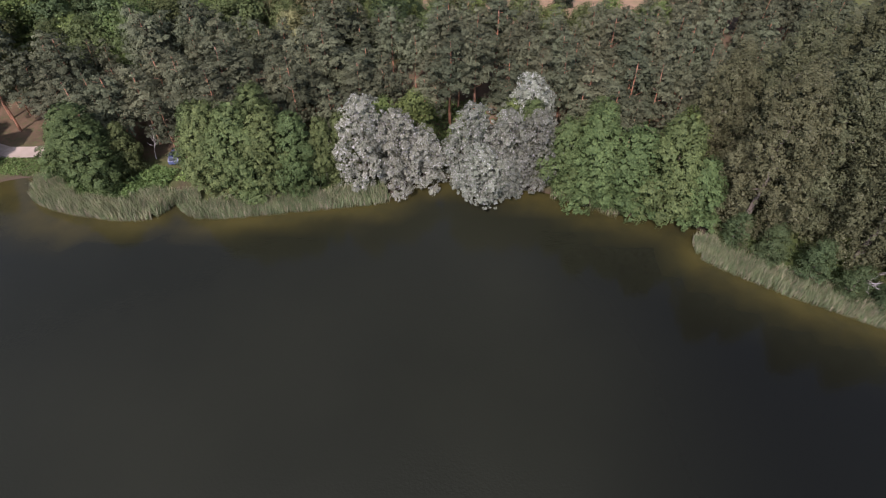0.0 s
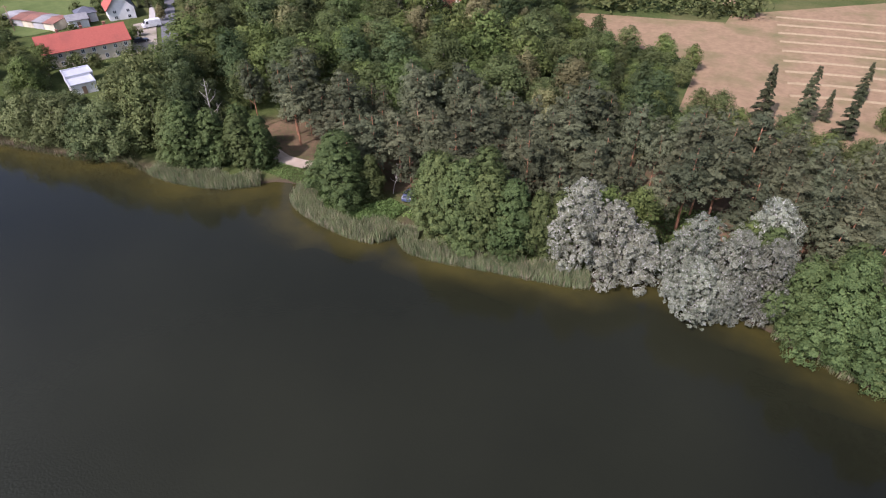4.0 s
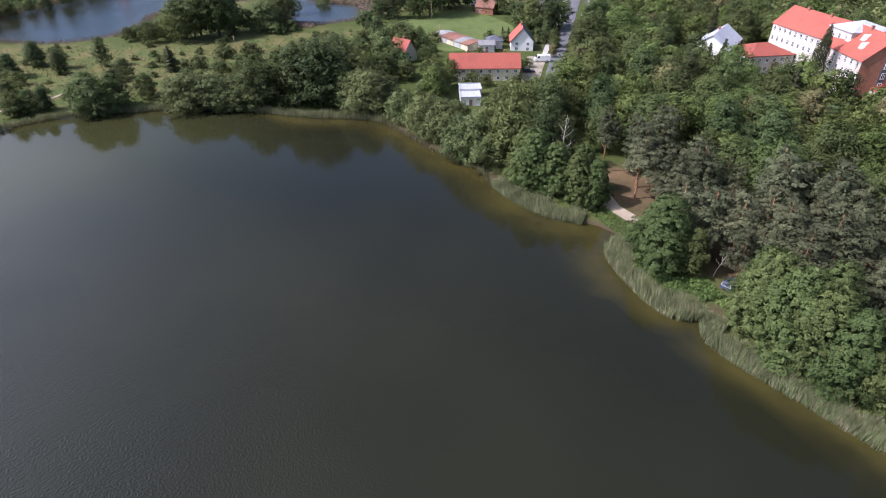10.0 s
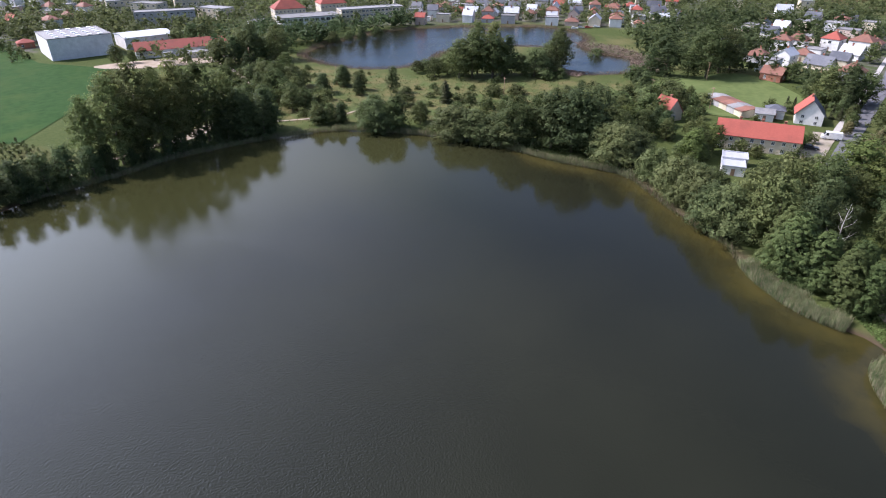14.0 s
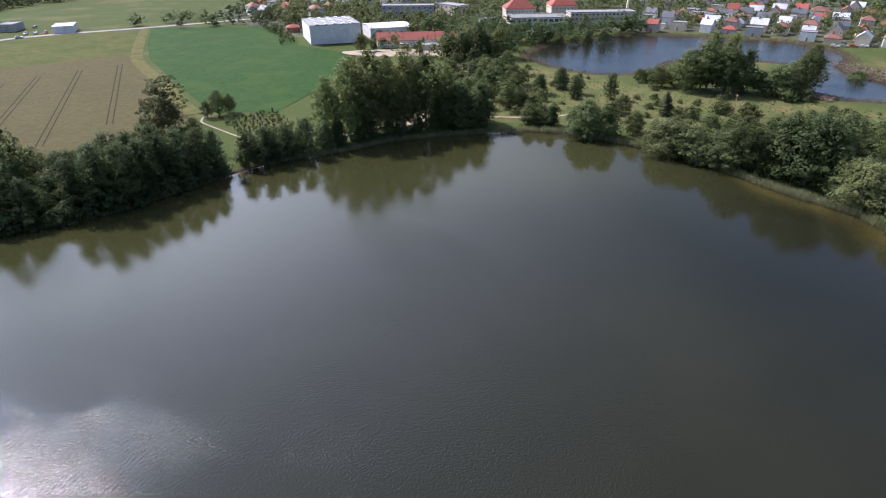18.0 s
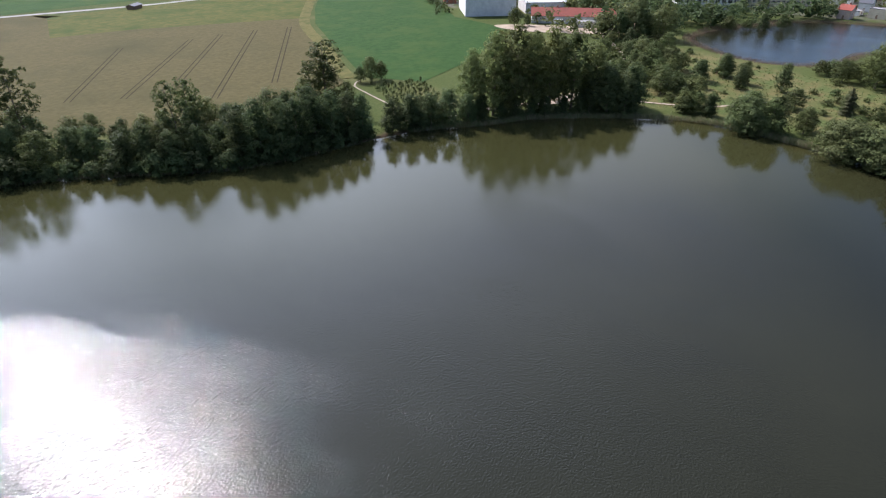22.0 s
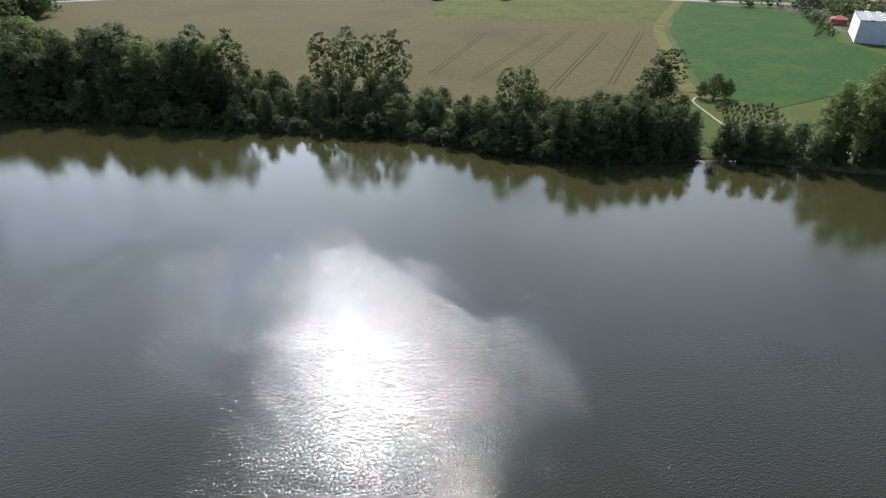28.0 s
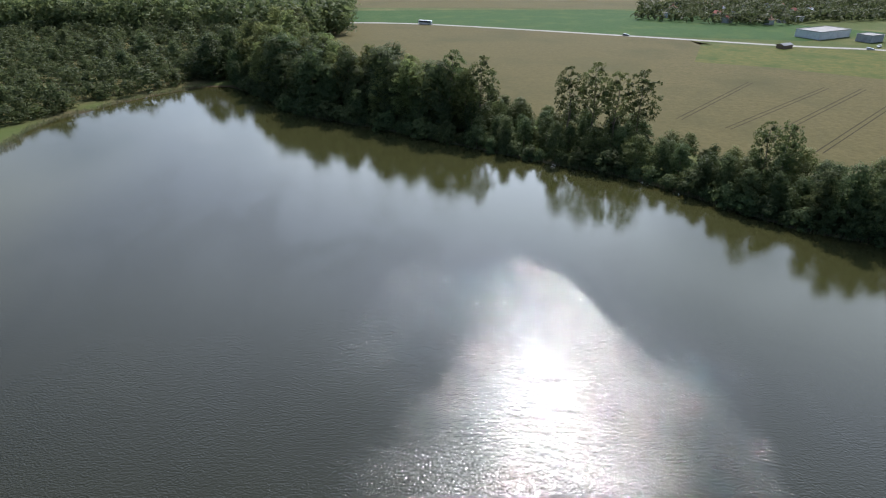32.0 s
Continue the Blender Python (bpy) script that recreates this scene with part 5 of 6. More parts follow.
    for i in range(chimneys):
        bm = bmesh.new()
        cx = (i + 0.5 - chimneys / 2) * w / max(1, chimneys) * 0.8 + 0.6
        top = h + (rise if roof != "flat" else 0.2) + 0.9
        box(bm, cx - 0.35, 0.1, h + (rise * 0.5 if roof != "flat" else 0), cx + 0.35, 0.75, top)
        box(bm, cx - 0.42, 0.03, top, cx + 0.42, 0.82, top + 0.12)
        part("chimney", bm, CHIM, ob)
    return ob


# the long red-roofed house on the western shore and its neighbours
house(-175, 105.5, 64, 23.5, 9, 4.6, 3.6, wall=CREAM_R, tile=RED_TILE, label="long two-storey house with an orange-red tiled roof", storeys=2, gap=2.6, ww=1.0, wh=1.2, chimneys=3, panes=True, sides="fblr")
house(-160, 91.5, 66, 6.6, 5.6, 3.1, 0.5, "flat", WHITE_R, TIN, "white shed with a pale metal roof", "shed", "shed", sides="", chimneys=0, door=False)
house(-154.8, 88.6, 66, 6, 6, 2.7, 0.4, "flat", WHITE_R, TIN, "low white lean-to with a pale metal roof", "shed", "shed", sides="f", chimneys=0, wh=0.8)
gab = house(-201, 138, 150, 9.5, 8.6, 3.8, 4.8, wall=WHITE_R, tile=SLATE, label="white gabled house with a steep dark roof", storeys=2, sides="flr", panes=True, over=0.6, wh=1.1)
bm = bmesh.new()
hull(bm, [(-5.36, 0.1, 8.83), (5.36, 0.1, 8.83), (5.36, 4.92, 3.4), (-5.36, 4.92, 3.4), (-5.36, 0.1, 9.0), (5.36, 0.1, 9.0), (5.36, 4.92, 3.6), (-5.36, 4.92, 3.6)],
     ((4, 5, 6, 7), (3, 2, 1, 0), (0, 1, 5, 4), (1, 2, 6, 5), (2, 3, 7, 6), (3, 0, 4, 7)))
part("roof", bm, RED_TILE, gab, "red tiled roof side")
house(-207, 129, 64, 6, 5.5, 3, 1.8, "hip", WHITE_R, SLATE, "small white outbuilding with a dark roof", "outbuilding", "outbuilding", chimneys=0)
house(-204, 123.5, 64, 6, 5, 2.8, 1.2, "gable", WHITE_R, FELT, "small white garage with felt roof", "garage", "garage", sides="f", chimneys=0)
for i in range(5):
    house(-227 + i * 4.6, 117 + i * 0.7, 8, 4.5, 8, 2.5, 0.6, "gable", GREY_R if i % 2 else CREAM_R, BROWN_TILE if i % 3 else FELT, "low garage with a flat-pitched roof", "garage", "garage", "row of garages", sides="", chimneys=0, door=True)
house(-207, 89, 20, 8, 7, 3.2, 4.6, wall=CREAM_R, tile=RED_TILE, label="small house with a steep red roof among trees", sides="flr")
house(-262, 158, 40, 9, 7, 3.4, 2.6, wall=BRICK, tile=BROWN_TILE, label="small brick house beside the meadow")

# the large pale building with red roofs in the wood
HB = 1.6
wing = house(-106, 201.5, 154, 21, 15.6, 12.5, 6.5, wall=STONE_R, tile=RED_TILE, label="wing of a large institution with a brick gable and red roof", name="institution_wing", category="building", storeys=4, sides="b", gap=2.6, ww=1.0, wh=1.9, chimneys=1, panes=True, base=HB, door=False)
bm = bmesh.new()
hull(bm, [(q, y, z) for q in (-10.55, -10.47) for y, z in ((-7.78, 0.0), (7.78, 0.0), (7.78, 12.4), (0.0, 18.9), (-7.78, 12.4))],
     ((4, 3, 2, 1, 0), (5, 6, 7, 8, 9), (0, 1, 6, 5), (1, 2, 7, 6), (2, 3, 8, 7), (3, 4, 9, 8), (4, 0, 5, 9)))
part("gable_wall", bm, BRICK, wing, "red brick gable wall")
bm = bmesh.new()
box(bm, -10.64, -1.0, 3.2, -10.56, 1.0, 15.6)
strip = part("stair_recess", bm, SLATE, wing, "dark vertical strip of the stairwell")
for z in (4.2, 7.2, 10.2, 13.2):
    add_window(strip, pose(-10.68, 0, z, 0, 0, -90), 1.1, 1.8, False)
for u, v in ((-4.5, 0.45), (-1.5, 0.7), (3.0, 0.5)):
    bm = bmesh.new()
    y0, z0 = 7.8 * (1 - v), 12.5 + 6.5 * v
    hull(bm, [(u - 0.9, y0 + 1.5, z0 - 0.9), (u + 0.9, y0 + 1.5, z0 - 0.9), (u, y0 + 1.5, z0 + 1.0), (u - 0.9, y0 - 0.6, z0 + 0.5), (u + 0.9, y0 - 0.6, z0 + 0.5), (u, y0 - 1.2, z0 + 1.0)],
         ((0, 1, 2), (0, 2, 5, 3), (1, 4, 5, 2), (3, 5, 4), (0, 3, 4, 1)))
    bmesh.ops.recalc_face_normals(bm, faces=bm.faces[:])
    part("dormer", bm, FRAME, wing, "small white triangular dormer")
house(-130, 212, 166, 26, 14, 12.8, 5.4, wall=STONE_R, tile=RED_TILE, label="long pale wing of a large institution with red roof and dormers", name="institution_wing", category="building", storeys=4, sides="fblr", gap=2.3, ww=1.0, wh=1.8, chimneys=2, panes=True, base=HB, door=False)
house(-112.5, 206.5, 160, 10, 14, 17.4, 2.6, "hip", STONE_R, TIN, "pale square tower block with a grey metal roof", "institution_tower", "building", storeys=4, sides="fb", gap=2.4, ww=1.0, wh=1.9, chimneys=0, panes=True, base=HB, door=False)
house(-95, 199.5, 64, 10, 6.5, 4.2, 1.6, "hip", STONE_R, RED_TILE, "low annexe with a red hipped roof", "annexe", "building", sides="fr", storeys=1, wh=2.2, chimneys=0, panes=True, base=HB, door=False)
house(-139, 198, 72, 17, 13, 6.0, 3.0, "hip", STONE_R, RED_TILE, "low pale annexe with a red hipped roof", "annexe", "building", sides="fblr", storeys=2, gap=2.4, chimneys=0, panes=True, base=HB - 0.8)
house(-149, 187, 118, 20, 12, 8.5, 4.2, "gable", WHITE_R, TIN, "white house with a pale metal gable roof", sides="fblr", chimneys=1, panes=True)
for i in range(7):
    t = i - 3
    dx, dy = math.cos(radians(166)) * t * 3.2, math.sin(radians(166)) * t * 3.2
    house(-130 + dx + 5.0 * math.sin(radians(166)), 212 + dy - 5.0 * math.cos(radians(166)), 76, 2.2, 1.8, 15.6 + 0.2, 0.9, "gable", STONE_R, RED_TILE, "white dormer in the red roof", "dormer", "dormer", "dormers", sides="", chimneys=0, over=0.15, base=HB, door=False)

# industry beyond the poplars
hall = house(-340, -185, 128, 30, 32, 10.5, 0.3, "flat", WHITE_R, FELT, "large white industrial hall with rooflights", "industrial_hall", "hall", sides="", chimneys=0, door=False)
for i in range(5):
    for j in range(5):
        bm = bmesh.new()
        box(bm, -11 + i * 5.2, -13 + j * 6.2, 10.5, -9 + i * 5.2, -10.5 + j * 6.2, 11.1)
        part("rooflight", bm, FRAME, hall, "white domed rooflight")
for u, w2, col in ((-6, 9, GREY_R), (5, 8, GREY_R)):
    bm = bmesh.new()
    box(bm, u - w2 / 2, -15.8, 0, u + w2 / 2, -15.48, 5.2)
    part("loading_door", bm, col, hall)
for s in (0, 1):
    bm = bmesh.new()
    box(bm, -13.62, -12 + s * 12, 4.5, -13.48, -2 + s * 12, 6.5)
    part("window_band", bm, GLASS, hall)
house(-363, -158, 128, 26, 22, 6.2, 1.2, "gable", WHITE_R, TIN, "low pale industrial hall", "industrial_hall", "hall", sides="", chimneys=0, door=False)
house(-337, -128, 116, 46, 13, 4.0, 3.4, "gable", WHITE_R, RED_TILE, "long workshop hall with a red roof", "workshop_hall", "hall", sides="f", gap=4.2, ww=1.5, chimneys=2)
house(-327, -118, 116, 12, 6, 2.8, 0.6, "gable", WHITE_R, FELT, "low white lean-to beside the hall", "shed", "shed", sides="", chimneys=0)
house(-357, -222, 128, 8, 7, 3, 2, "hip", BRICK, RED_TILE, "small brick house with a red roof", sides="f", chimneys=0)

# school and town front beyond the pond
house(-427, -74, 113, 40, 20, 7.0, 0.4, "flat", WHITE_R, FELT, "modern white school with dark glass front", "school", "building", storeys=2, gap=3.4, ww=2.6, wh=2.0, chimneys=0, panes=True)
house(-414, -104, 113, 14, 14, 5.6, 0.4, "flat", WHITE_R, FELT, "white flat-roofed school annexe", "school_annexe", "building", storeys=2, gap=2.6, chimneys=0, panes=True)
house(-462, -94, 113, 22, 16, 7.5, 7.0, "hip", CREAM_R, RED_TILE, "old school building with a steep red roof", "school", "building", storeys=2, gap=2.4, panes=True)
house(-486, -66, 113, 20, 16, 8.0, 7.5, "hip", CREAM_R, RED_TILE, "old school building with a steep red roof", "school", "building", storeys=2, gap=2.4, panes=True)
house(-452, -34, 113, 46, 13, 8.6, 0.4, "flat", CREAM_R, FELT, "long cream flat-roofed school block", "school_block", "building", storeys=3, gap=2.8, ww=1.8, chimneys=0, panes=True)
bm = bmesh.new()
tube(bm, (0, 0, 0), (0, 0, 26), 1.1, 0.8, 14)
ob = thing("factory_chimney", pose(-486, -18, LAND), "slender pale factory chimney", "chimney")
part("shaft", bm, CREAM_R, ob)
for x, y, hd, w in ((-500, -224, 120, 30), (-436, -172, 110, 38), (-450, -142, 60, 24), (-556, -214, 120, 60), (-520, -180, 115, 30), (-480, -200, 70, 24)):
    house(x, y, hd, w, 12, 9.5, 0.3, "flat", GREY_R if w > 35 else CREAM_R, FELT, "grey flat-roofed apartment block", "apartment_block", "building", "apartment blocks", storeys=3, gap=4.0, ww=1.6, chimneys=0, panes=True)
# farm shops at the country road
house(-284, -424, 25, 34, 18, 5.0, 0.4, "flat", WHITE_R, FELT, "low white commercial hall", "commercial_hall", "hall", sides="f", gap=4, chimneys=0)
house(-312, -366, 40, 18, 12, 4.2, 0.4, "flat", WHITE_R, TIN, "low white shop with metal roof", "shop", "building", sides="f", gap=4, ww=2.4, chimneys=0)
house(-304, -404, 25, 14, 10, 4.5, 0.4, "flat", GREY_R, FELT, "low grey storage hall", "storage_hall", "hall", sides="", chimneys=0)
house(-231, -378, 25, 9, 5, 2.2, 0.9, "gable", WOOD, SLATE, "small dark field shed", "shed", "shed", sides="", chimneys=0)

TAKEN = [(-449, -74, 40), (-462, -94, 22), (-486, -66, 22), (-452, -34, 30), (-500, -224, 22), (-436, -172, 24), (-450, -142, 18), (-556, -214, 36), (-520, -180, 20), (-480, -200, 16), (-340, -185, 30), (-363, -158, 24), (-337, -128, 26)]
WALLS = ((WHITE_R, "white"), (CREAM_R, "cream"), (PINK_R, "pinkish"), (GREY_R, "grey"), (WHITE_R, "white"))
ROOFS = ((RED_TILE, "gable", "red tiled"), (BROWN_TILE, "hip", "brown hipped"), (RED_TILE, "hip", "red hipped"), (SLATE, "gable", "dark grey"), (FELT, "flat", "flat grey"), (TIN, "gable", "pale metal"))


def quarter(outline, gap, heading, seed, share=0.75, size=1.0):
    """A quarter of detached houses in rows."""
    r = random.Random(seed)
    p = np.array(outline, float)
    lo, hi = p.min(0), p.max(0)
    c, s = math.cos(radians(heading)), math.sin(radians(heading))
    mid, span = (lo + hi) / 2, np.linalg.norm(hi - lo) / 2
    k = int(span / gap) + 1
    spots = [(mid[0] + (i * c - j * 1.25 * s) * gap + r.uniform(-2, 2), mid[1] + (i * s + j * 1.25 * c) * gap + r.uniform(-2, 2)) for i in range(-k, k + 1) for j in range(-k, k + 1)]
    ok = (off_shore(np.array(spots), p) < 0) & (off_shore(np.array(spots), ROAD_STRIP) > 6)
    for (x, y), good in zip(spots, ok):
        if not good or r.random() > share or shore(x, y) < 9 or any((x - a) ** 2 + (y - b) ** 2 < q * q for a, b, q in TAKEN):
            continue
        wall, wc = r.choice(WALLS)
        tile, kind, rc = r.choices(ROOFS, (2, 3, 1.2, 3.5, 4, 2) if size > 0.7 else (0.4, 1, 0, 2, 4, 4))[0]
        w, d, h = r.uniform(8, 12) * size, r.uniform(7, 9.5) * size, r.choice((3.2, 5.8, 6.2)) * size
        house(x, y, heading + r.choice((0, 90, 0, 180)) + r.uniform(-6, 6), w, d, h, r.uniform(2.6, 4.2) * size, kind, wall, tile, "%s house with a %s roof" % (wc, rc), "house", "house", "houses of the town",
              sides="fr" if x > -520 else "f", gap=4.4, ww=1.5, chimneys=1 if kind != "flat" else 0)
        TAKEN.append((x, y, 11 * size))


quarter([(-416, 100), (-426, 20), (-420, -10), (-470, -10), (-560, 40), (-560, 160), (-430, 190), (-400, 140)], 14.5, 75, 1, 0.92, 0.84)
quarter([(-300, 150), (-262, 176), (-240, 186), (-310, 246), (-380, 300), (-420, 290), (-400, 220), (-340, 170)], 16, 41, 2, 0.75)
quarter([(-232, 212), (-300, 262), (-340, 300), (-300, 360), (-220, 350), (-205, 260)], 24, 41, 3, 0.5)
quarter([(-420, -230), (-400, -280), (-470, -340), (-560, -330), (-560, -250), (-470, -240)], 22, 60, 4, 0.8)
quarter([(-190, -510), (-280, -470), (-330, -520), (-420, -560), (-340, -640), (-220, -600)], 19, 30, 5, 0.6, 0.6)
quarter([(-560, -180), (-520, -60), (-560, 30), (-640, 120), (-700, 60), (-700, -300), (-600, -300)], 27, 80, 6, 0.6)
quarter([(-560, 60), (-440, 200), (-430, 270), (-480, 320), (-620, 260), (-640, 130)], 25, 70, 8, 0.6)

# ---- vehicles ----
TYRE, _nt, _b = mat("black_rubber", 0.9)
_b.inputs["Base Color"].default_value = (0.02, 0.02, 0.02, 1)
LAMP, _nt, _b = mat("clear_lamp_glass", 0.15)
_b.inputs["Base Color"].default_value = (0.35, 0.35, 0.34, 1)


def lacquer(name, c):
    m, nt, b = mat(name, 0.3)
    n = noise_node(nt, 1.5)
    nt.links.new(mix_node(nt, c, tuple(q * 0.8 for q in c), ramp_node(nt, n.outputs["Fac"], 0.4, 0.6)), b.inputs["Base Color"])
    b.inputs["Coat Weight"].default_value = 0.6
    return m


def vehicle(name, x, y, heading, kind, body, label):
    """A car, van or lorry; its front looks along +x."""
    ln, wd, ht = {"car": (4.4, 1.78, 1.48), "van": (5.9, 2.0, 2.55), "bus": (10.5, 2.5, 3.1)}[kind]
    ob = thing(name, pose(x, y, LAND + 0.12, 0, 0, heading), label, name)
    prof = {"car": [(-1, 0.22), (-1, 0.62), (-0.96, 0.66), (-0.80, 0.98), (-0.05, 1.0), (0.36, 0.66), (0.92, 0.58), (1, 0.45), (1, 0.22)],
            "van": [(-1, 0.16), (-1, 0.97), (-0.97, 1.0), (0.45, 1.0), (0.58, 0.95), (0.80, 0.56), (0.98, 0.46), (1, 0.16)],
            "bus": [(-1, 0.14), (-1, 0.97), (-0.98, 1.0), (0.96, 1.0), (1, 0.9), (1, 0.14)]}[kind]
    bm = bmesh.new()
    rings = [[bm.verts.new((u * ln / 2, s * wd / 2 * (0.86 if v > 0.7 and kind == "car" else 1.0), v * ht)) for u, v in prof] for s in (-1, 1)]
    n = len(prof)
    for i in range(n):
        bm.faces.new((rings[0][i], rings[0][(i + 1) % n], rings[1][(i + 1) % n], rings[1][i]))
    bm.faces.new(rings[0][::-1]); bm.faces.new(rings[1])
    bmesh.ops.recalc_face_normals(bm, faces=bm.faces[:])
    bmesh.ops.bevel(bm, geom=[e for e in bm.edges], offset=0.05, segments=2, affect="EDGES")
    part("body", bm, body, ob)
    glass = {"car": [(-0.72, 0.93, -0.02, 0.93, 0.70), (0.0, 0, 0, 0, 0)], "van": [(0.34, 0.90, 0.60, 0.90, 0.58)], "bus": [(-0.9, 0.88, 0.9, 0.88, 0.5)]}[kind]
    u0, v1, u1, _, v0 = glass[0]
    for s in (-1, 1):
        bm = bmesh.new()
        yy = s * wd / 2 * (0.93 if kind == "car" else 1.0)
        box(bm, u0 * ln / 2, yy - 0.03, v0 * ht, u1 * ln / 2, yy + 0.03, v1 * ht)
        part("side_window", bm, GLASS, ob)
    a, b = {"car": ((-0.02, 0.97), (0.34, 0.70)), "van": ((0.60, 0.92), (0.79, 0.60)), "bus": ((0.985, 0.9), (1.0, 0.5))}[kind]
    bm = bmesh.new()
    hull(bm, [(a[0] * ln / 2 + 0.05, -wd * 0.4, a[1] * ht + 0.03), (a[0] * ln / 2 + 0.05, wd * 0.4, a[1] * ht + 0.03), (b[0] * ln / 2 + 0.05, wd * 0.43, b[1] * ht + 0.03), (b[0] * ln / 2 + 0.05, -wd * 0.43, b[1] * ht + 0.03)], ((0, 1, 2, 3),))
    bmesh.ops.solidify(bm, geom=bm.faces[:], thickness=0.04)
    part("windscreen", bm, GLASS, ob)
    if kind == "car":
        bm = bmesh.new()
        hull(bm, [(-0.82 * ln / 2, -wd * 0.38, 0.98 * ht), (-0.82 * ln / 2, wd * 0.38, 0.98 * ht), (-0.97 * ln / 2, wd * 0.42, 0.70 * ht), (-0.97 * ln / 2, -wd * 0.42, 0.70 * ht)], ((0, 1, 2, 3),))
        bmesh.ops.solidify(bm, geom=bm.faces[:], thickness=0.04)
        part("rear_window", bm, GLASS, ob)
    for s in (-1, 1):
        bm = bmesh.new()
        box(bm, ln / 2 - 0.06, s * wd * 0.36 - 0.16, ht * 0.34, ln / 2 + 0.03, s * wd * 0.36 + 0.16, ht * 0.34 + 0.16)
        part("headlight", bm, LAMP, ob)
    r = 0.32 if kind == "car" else 0.38 if kind == "van" else 0.5
    for u in (-0.6, 0.62):
        for s in (-1, 1):
            bm = bmesh.new()
            tube(bm, (u * ln / 2, s * (wd / 2 - 0.2), r), (u * ln / 2, s * (wd / 2 + 0.02), r), r, r, 14)
            wh = part("wheel", bm, TYRE, ob)
            bm = bmesh.new()
            tube(bm, (u * ln / 2, s * (wd / 2 + 0.0), r), (u * ln / 2, s * (wd / 2 + 0.04), r), r * 0.6, r * 0.5, 10)
            part("rim", bm, TIN, wh)
    return ob


NAVY, WHITE_L, SILVER_L, RED_L, DARK_L = (lacquer(*q) for q in (("slate_blue_lacquer", (0.06, 0.075, 0.125)), ("white_lacquer", (0.8, 0.8, 0.79)), ("silver_lacquer", (0.45, 0.46, 0.47)), ("red_lacquer", (0.4, 0.04, 0.03)), ("black_lacquer", (0.03, 0.03, 0.035))))
vehicle("car", -51.3, 83.6, 101, "car", NAVY, "slate-blue car parked on the grass bank")
vehicle("van", -181, 134, 244, "van", WHITE_L, "white delivery van parked in the yard")
vehicle("van", -326.5, -131, 120, "van", WHITE_L, "white van parked before the red-roofed hall")
vehicle("car", -172, 122, 64, "car", DARK_L, "dark car parked beside the red-roofed house")
vehicle("bus", -7, -485.5, 158, "bus", WHITE_L, "white and blue bus on the country road")
for i, (x, y, hd, body, text) in enumerate(((-146, -428, 157, DARK_L, "dark car on the country road"), (-238, -385, 157, SILVER_L, "silver car on the country road"), (-282, -371, 150, SILVER_L, "silver car on the country road"),
                                 (-404, 102, 80, WHITE_L, "white car parked by the pond"), (-406, 107, 80, SILVER_L, "silver car parked by the pond"), (-407, 112, 80, RED_L, "red car parked by the pond"), (-409, 118, 80, WHITE_L, "white car parked by the pond"),
                                 (-302, -372, 40, RED_L, "red car parked at the shop"), (-298, -376, 40, SILVER_L, "silver car parked at the shop"), (-294, -380, 40, WHITE_L, "white car parked at the shop"), (-316, -398, 25, DARK_L, "dark car parked at the hall"))):
    vehicle("car", x, y, hd, "car", body, text)

# ---- street lamps and poles ----
def street_lamp(x, y, heading):
    ob = thing("street_lamp", pose(x, y, LAND - 0.1, 0, 0, heading), "grey steel street lamp beside the road", "street lamp", "street lamps")
    bm = bmesh.new(); tube(bm, (0, 0, 0), (0, 0, 7.5), 0.1, 0.06, 8); part("pole", bm, GREY_R, ob)
    bm = bmesh.new(); tube(bm, (0, 0, 7.45), (1.4, 0, 7.8), 0.05, 0.04, 6); part("arm", bm, GREY_R, ob)
    bm = bmesh.new(); box(bm, 1.2, -0.16, 7.72, 1.9, 0.16, 7.88); part("lantern", bm, LAMP, ob)


for k in range(6):
    street_lamp(-181 - k * 26, 151 + k * 22.7, 220)


def pole(x, y):
    ob = thing("utility_pole", pose(x, y, LAND - 0.2, 0, 0, 30), "bare wooden utility pole", "utility pole", "utility poles")
    bm = bmesh.new(); tube(bm, (0, 0, 0), (0, 0, 8.5), 0.14, 0.1, 8); part("post", bm, WOOD, ob)
    bm = bmesh.new(); box(bm, -0.9, -0.06, 7.9, 0.9, 0.06, 8.05); part("crossbar", bm, WOOD, ob)


for x, y in ((-306, -84), (-262, -36), (-238, 34), (-232, 92), (-218, 110), (-262, 128)):
    pole(x, y)

